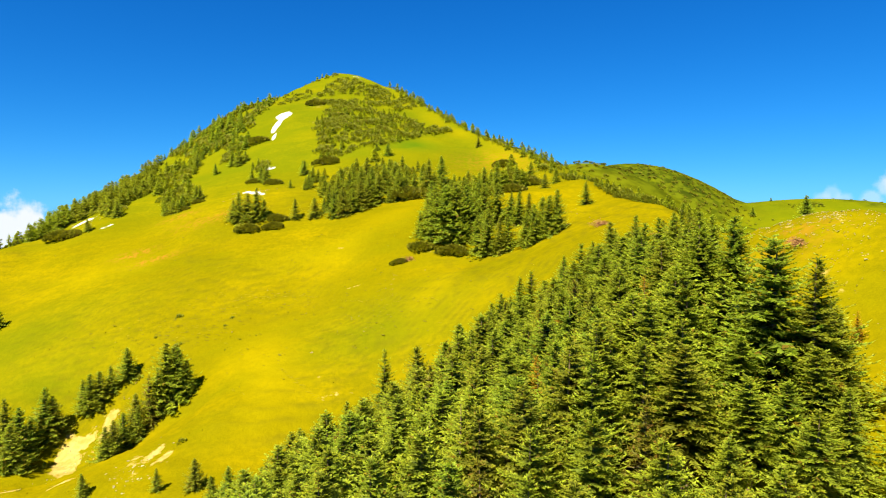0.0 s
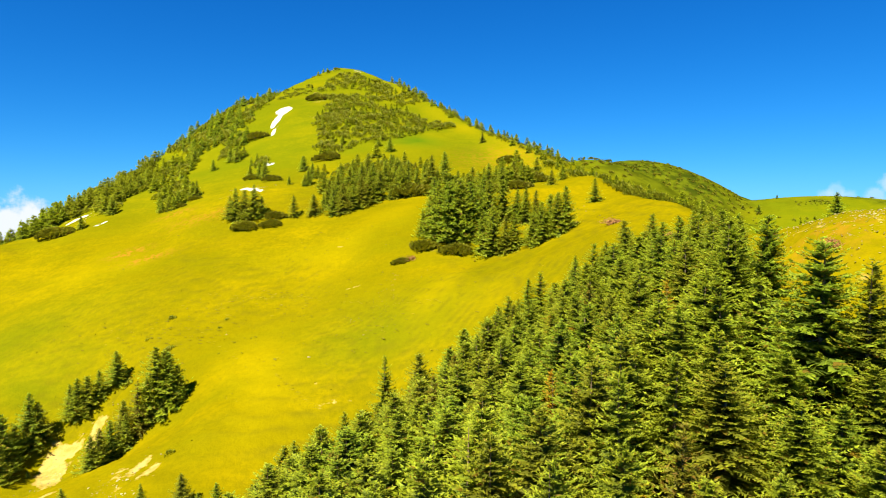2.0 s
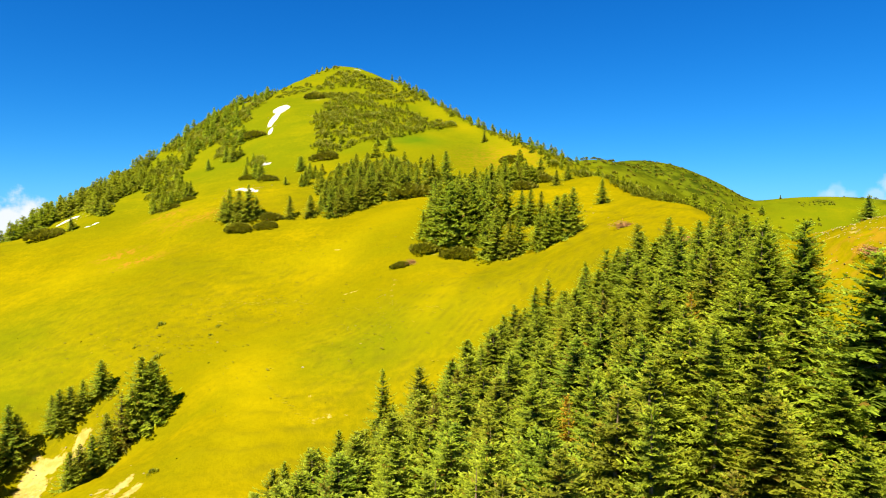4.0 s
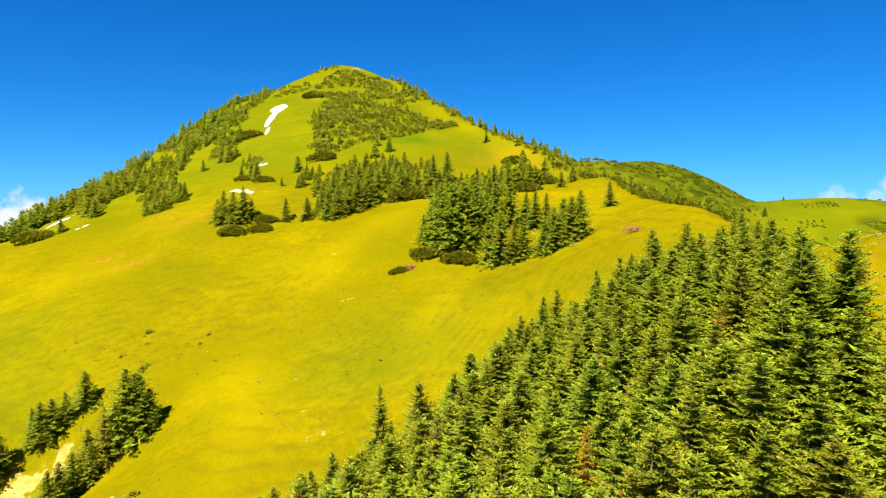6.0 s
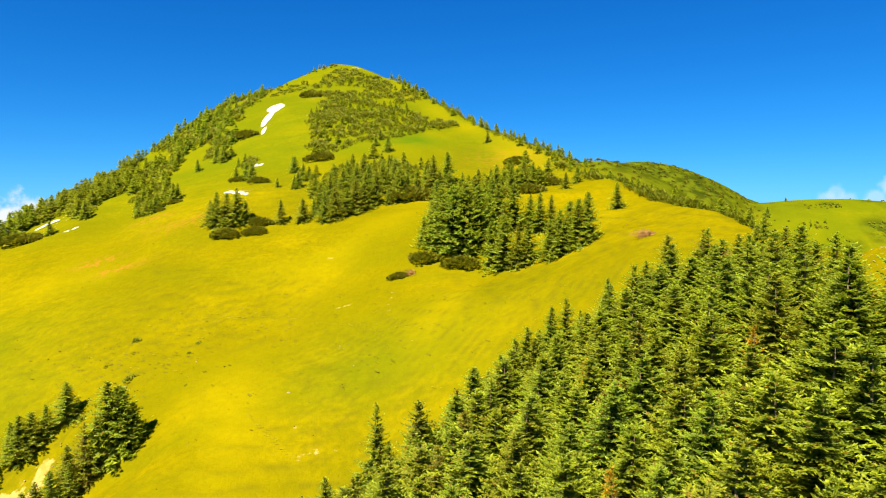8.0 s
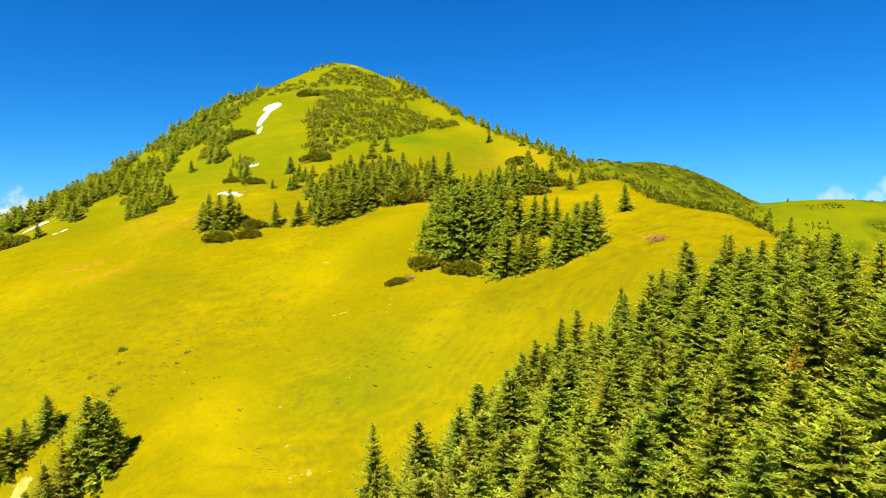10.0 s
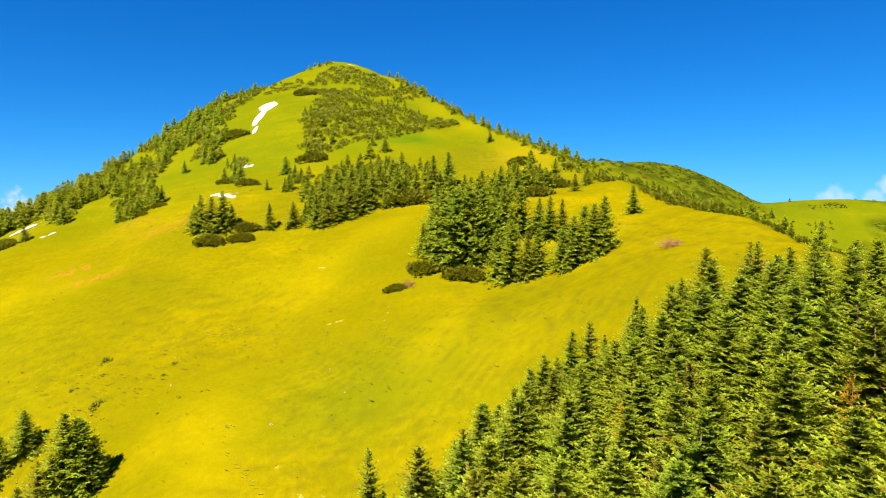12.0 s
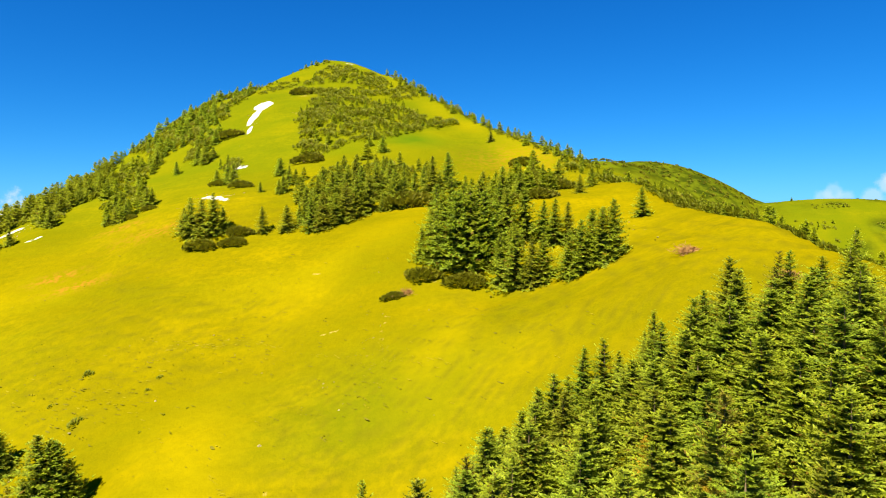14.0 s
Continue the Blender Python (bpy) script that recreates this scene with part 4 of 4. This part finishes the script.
def stones(name, spots, label):
    """Loose stones in one mesh: x, y, size."""
    shape = bmesh.new()
    bmesh.ops.create_icosphere(shape, subdivisions=1, radius=0.5)
    base = np.array([v.co for v in shape.verts])
    tri = np.array([[v.index for v in face.verts] for face in shape.faces])
    shape.free()
    gen = np.random.default_rng(5)
    x, y, size = np.array(spots).T
    z = ground(x, y)
    points = base[None] * gen.uniform(0.6, 1.4, (len(x), len(base), 1)) * gen.uniform(0.6, 1.3, (len(x), 1, 3)) * np.array([1, 1, 0.6]) * size[:, None, None] + np.stack([x, y, z], 1)[:, None]
    faces = tri[None] + (len(base) * np.arange(len(x)))[:, None, None]
    mesh = mesh_of(name, points.reshape(-1, 3), faces.reshape(-1, 3), ROCK)
    return tagged(new(name, mesh), label, "stones", kind="stuff")


gen = np.random.default_rng(21)
loose = []
for cx, cy, rx, ry, count, big in ((46, 77, 6, 9, 420, 0.12), (42, 64, 7, 9, 220, 0.12), (47, 72, 2.5, 4, 110, 0.16), (-62, 272, 2.4, 6, 110, 0.4), (-61, 256, 1.2, 8, 40, 0.35), (-54, 190, 6, 1.2, 60, 0.35), (-59, 197, 3, 1.2, 20, 0.3), (-60, 104, 3, 6, 60, 0.3),
                                   (-55, 110, 3, 5, 50, 0.35), (-40, 83, 3, 7, 70, 0.35), (-45, 134, 24, 4, 26, 0.16), (-12, 118, 12, 14, 26, 0.16), (-10, 128, 3, 14, 24, 0.14), (30, 140, 5, 10, 25, 0.3), (-52, 360, 8, 5, 60, 0.6), (-110, 202, 7, 3, 60, 0.4), (-83, 307, 6, 6, 70, 0.6)):
    u, v = gen.normal(0, 0.6, count), gen.normal(0, 0.6, count)
    loose += list(zip(cx + u * rx, cy + v * ry, gen.uniform(0.2, 1.0, count) ** 2 * big + 0.1))
stones("loose_stones", loose, "scattered pale limestone rubble on worn earth and scree")


def brush(x, y, size, label, seed):
    """A heap of dead reddish twigs."""
    gen = np.random.default_rng(seed)
    count = 900
    base = gen.normal(0, 0.32, (count, 3)) * np.array([1.3, 0.8, 0.0]) * size
    way = gen.normal(0, 1, (count, 3)) * np.array([1.0, 0.7, 0.3]) + np.array([0.3, 0, 0.15])
    way /= np.linalg.norm(way, axis=1, keepdims=True)
    base[:, 2] = gen.uniform(0, 0.2, count) * size * np.exp(-(base[:, 0] / size) ** 2 * 3) + 0.3 * base[:, 1]
    length = gen.uniform(0.12, 0.32, count) * size
    points, faces, tip = sprays(base, way, length, length * 0.05, np.full(count, 0.5), np.ones(count))
    ob = new("brush_heap", mesh_of("brush_heap", points, faces, TWIGS, tip))
    ob.matrix_world = pose(x, y, height(x, y) - 0.05, 0, 0, 20)
    return tagged(ob, label, "brushwood")


brush(31.5, 115.2, 2.6, "heap of dead reddish brushwood on the open meadow", 3)
brush(37.5, 103, 2.0, "low heap of dead reddish twigs beside the forest", 4)
brush(-4.4, 137, 1.8, "dead reddish twigs beside a dwarf pine", 5)
brush(41.5, 70, 2.0, "patch of dead reddish shrubs on the rocky knoll", 6)


def ribbon(line, width, gen, gaps=0.0, lift=0.08):
    """A thin uneven strip along a line on the ground: its points and faces."""
    line = np.array(line, float)
    run = np.concatenate([[0], np.cumsum(np.hypot(*np.diff(line, axis=0).T))])
    s = np.arange(0, run[-1], 0.35)
    x, y = np.interp(s, run, line[:, 0]), np.interp(s, run, line[:, 1])
    x, y = x + 0.35 * rough(s, 0 * s, 1.6, 51), y + 0.45 * rough(s, 0 * s, 2.3, 52)
    dx, dy = np.gradient(x), np.gradient(y)
    n = np.hypot(dx, dy) + 1e-9
    w = width * np.clip(0.55 + 0.9 * rough(s, 0 * s + gen.uniform(0, 50), 1.3, 53) + gen.normal(0, 0.15, len(s)), 0.06, 1.5) * np.clip(np.minimum(s, s[-1] - s) / 0.4, 0.15, 1)
    a, b = np.stack([x - dy / n * w, y + dx / n * w], 1), np.stack([x + dy / n * w, y - dx / n * w], 1)
    p = np.concatenate([a, b])
    p = np.column_stack([p, ground(p[:, 0], p[:, 1]) + lift])
    k = np.arange(len(s) - 1)
    k = k[gen.random(len(k)) >= gaps]
    return p, np.stack([k, k + 1, len(s) + k + 1, len(s) + k], 1)


def ribbons(name, lines, material, label, category, seed, kind="stuff"):
    gen = np.random.default_rng(seed)
    points, faces, start = [], [], 0
    for line, width, gaps in lines:
        p, f = ribbon(line, width, gen, gaps)
        points.append(p)
        faces.append(f + start)
        start += len(p)
    return tagged(new(name, mesh_of(name, np.concatenate(points), np.concatenate(faces), material)), label, category, kind=kind)


# the cattle path across the meadow and shorter worn tracks: line, half width, share of gaps
TRACKS = [([(-47.5, 138.4), (-42.4, 137), (-39, 136.2), (-35.6, 134.9), (-34.2, 134.8)], 0.16, 0.15), ([(-36.4, 135.1), (-34, 134.8)], 0.38, 0.0),
          ([(-32, 134.6), (-30.6, 135), (-27.8, 134.2), (-23, 130.6), (-21.7, 129.3), (-18.7, 127.9), (-14.7, 125.9)], 0.13, 0.25), ([(-14.7, 125.9), (-11.4, 122.3), (-8.6, 120.8), (-7.7, 121), (-4, 118.4), (1.1, 114.4)], 0.16, 0.2),
          ([(-25.4, 104.9), (-23.9, 103.6), (-22.2, 101.3), (-20, 98.2), (-17.9, 97), (-16, 96.8)], 0.24, 0.1), ([(-32.5, 101.6), (-29.4, 99.4)], 0.2, 0.2), ([(-23.2, 114.6), (-20.2, 112.5)], 0.12, 0.3), ([(-1.9, 104.3), (0.3, 102.5)], 0.16, 0.2), ([(-8.5, 128), (-8.2, 124), (-7.4, 121)], 0.2, 0.45),
          ([(-31, 112), (-36, 116), (-40, 121)], 0.14, 0.5)]
def contour(gen, x, y, length):
    """A short line that keeps its height on the slope."""
    line = [(x, y)]
    for _ in range(max(2, int(length / 0.6))):
        gx, gy = slope_at(x, y, 4.0)
        n = math.hypot(gx, gy) + 1e-9
        x, y = x + 0.6 * gy / n + gen.normal(0, 0.05), y - 0.6 * gx / n + gen.normal(0, 0.05)
        line.append((x, y))
    return line


def worn_track():
    """The cattle path: short worn steps strung along its line."""
    gen = np.random.default_rng(61)
    steps = []
    for line, width, gaps in TRACKS:
        line = np.array(line, float)
        run = np.concatenate([[0], np.cumsum(np.hypot(*np.diff(line, axis=0).T))])
        for d in np.arange(0, run[-1], 0.30):
            if gen.random() < 0.3 + gaps:
                continue
            x, y = np.interp(d, run, line[:, 0]) + gen.normal(0, 0.28), np.interp(d, run, line[:, 1]) + gen.normal(0, 0.30)
            steps.append((contour(gen, x - 0.2, y, gen.uniform(0.3, 0.6)), gen.uniform(0.3, 0.8) * (0.03 + 0.3 * width), 0.0))
    ribbons("cattle_path", steps, EARTH, "narrow pale cattle path trodden across the meadow", "path", 62, "structure")


worn_track()


def terraces():
    gen = np.random.default_rng(63)
    worn, dark = [], []
    for cx, cy, rx, ry, count in ((-50, 126, 11, 6, 230), (-58, 131, 12, 6, 50), (-9, 116, 9, 7, 70), (-22, 112, 14, 10, 40), (-34, 134, 12, 5, 45), (-20, 128, 14, 6, 40), (4, 122, 8, 8, 30), (12, 112, 8, 6, 25), (-62, 160, 18, 10, 30), (-30, 150, 16, 10, 40)):
        for _ in range(count):
            x, y = gen.normal(cx, rx * 0.6), gen.normal(cy, ry * 0.6)
            if gen.random() < 0.25:
                worn.append((contour(gen, x, y, gen.uniform(0.4, 1.3)), gen.uniform(0.04, 0.08), 0.2))
            else:
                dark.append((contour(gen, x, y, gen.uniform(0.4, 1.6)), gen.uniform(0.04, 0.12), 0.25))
    ribbons("worn_terrace_edges", worn, EARTH, "pale trodden edges of small cattle terraces", "worn ground", 64)
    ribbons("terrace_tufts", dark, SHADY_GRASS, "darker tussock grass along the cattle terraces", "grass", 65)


terraces()


def grass_tufts():
    gen = np.random.default_rng(11)
    x, y = gen.uniform(-120, 62, 60000), gen.uniform(78, 235, 60000)
    keep = (rough(x, y, 5, 21) + 0.5 * rough(x, y, 24, 22) + 0.9 * blob(x, y, -58, 128, 18, 10) > 0.55) & (gen.random(60000) < 0.1)
    x, y = x[keep], y[keep]
    n = len(x)
    base = np.stack([x, y, ground(x, y) - 0.03], 1)
    way = gen.normal(0, 0.8, (n, 3)) + np.array([0, -0.3, 0.5])
    way /= np.linalg.norm(way, axis=1, keepdims=True)
    length = gen.uniform(0.10, 0.26, n)
    points, faces, tip = sprays(base, way, length, length * 0.55, gen.uniform(0, 0.5, n), gen.uniform(0.2, 1, n))
    return tagged(new("grass_tufts", mesh_of("grass_tufts", points, faces, TUFTS, tip)), "coarse yellow-green grass tufts over the alpine meadow", "grass", kind="stuff")


grass_tufts()

for root in MODELS:
    for ob in (*root.children_recursive, root):
        bpy.data.objects.remove(ob)
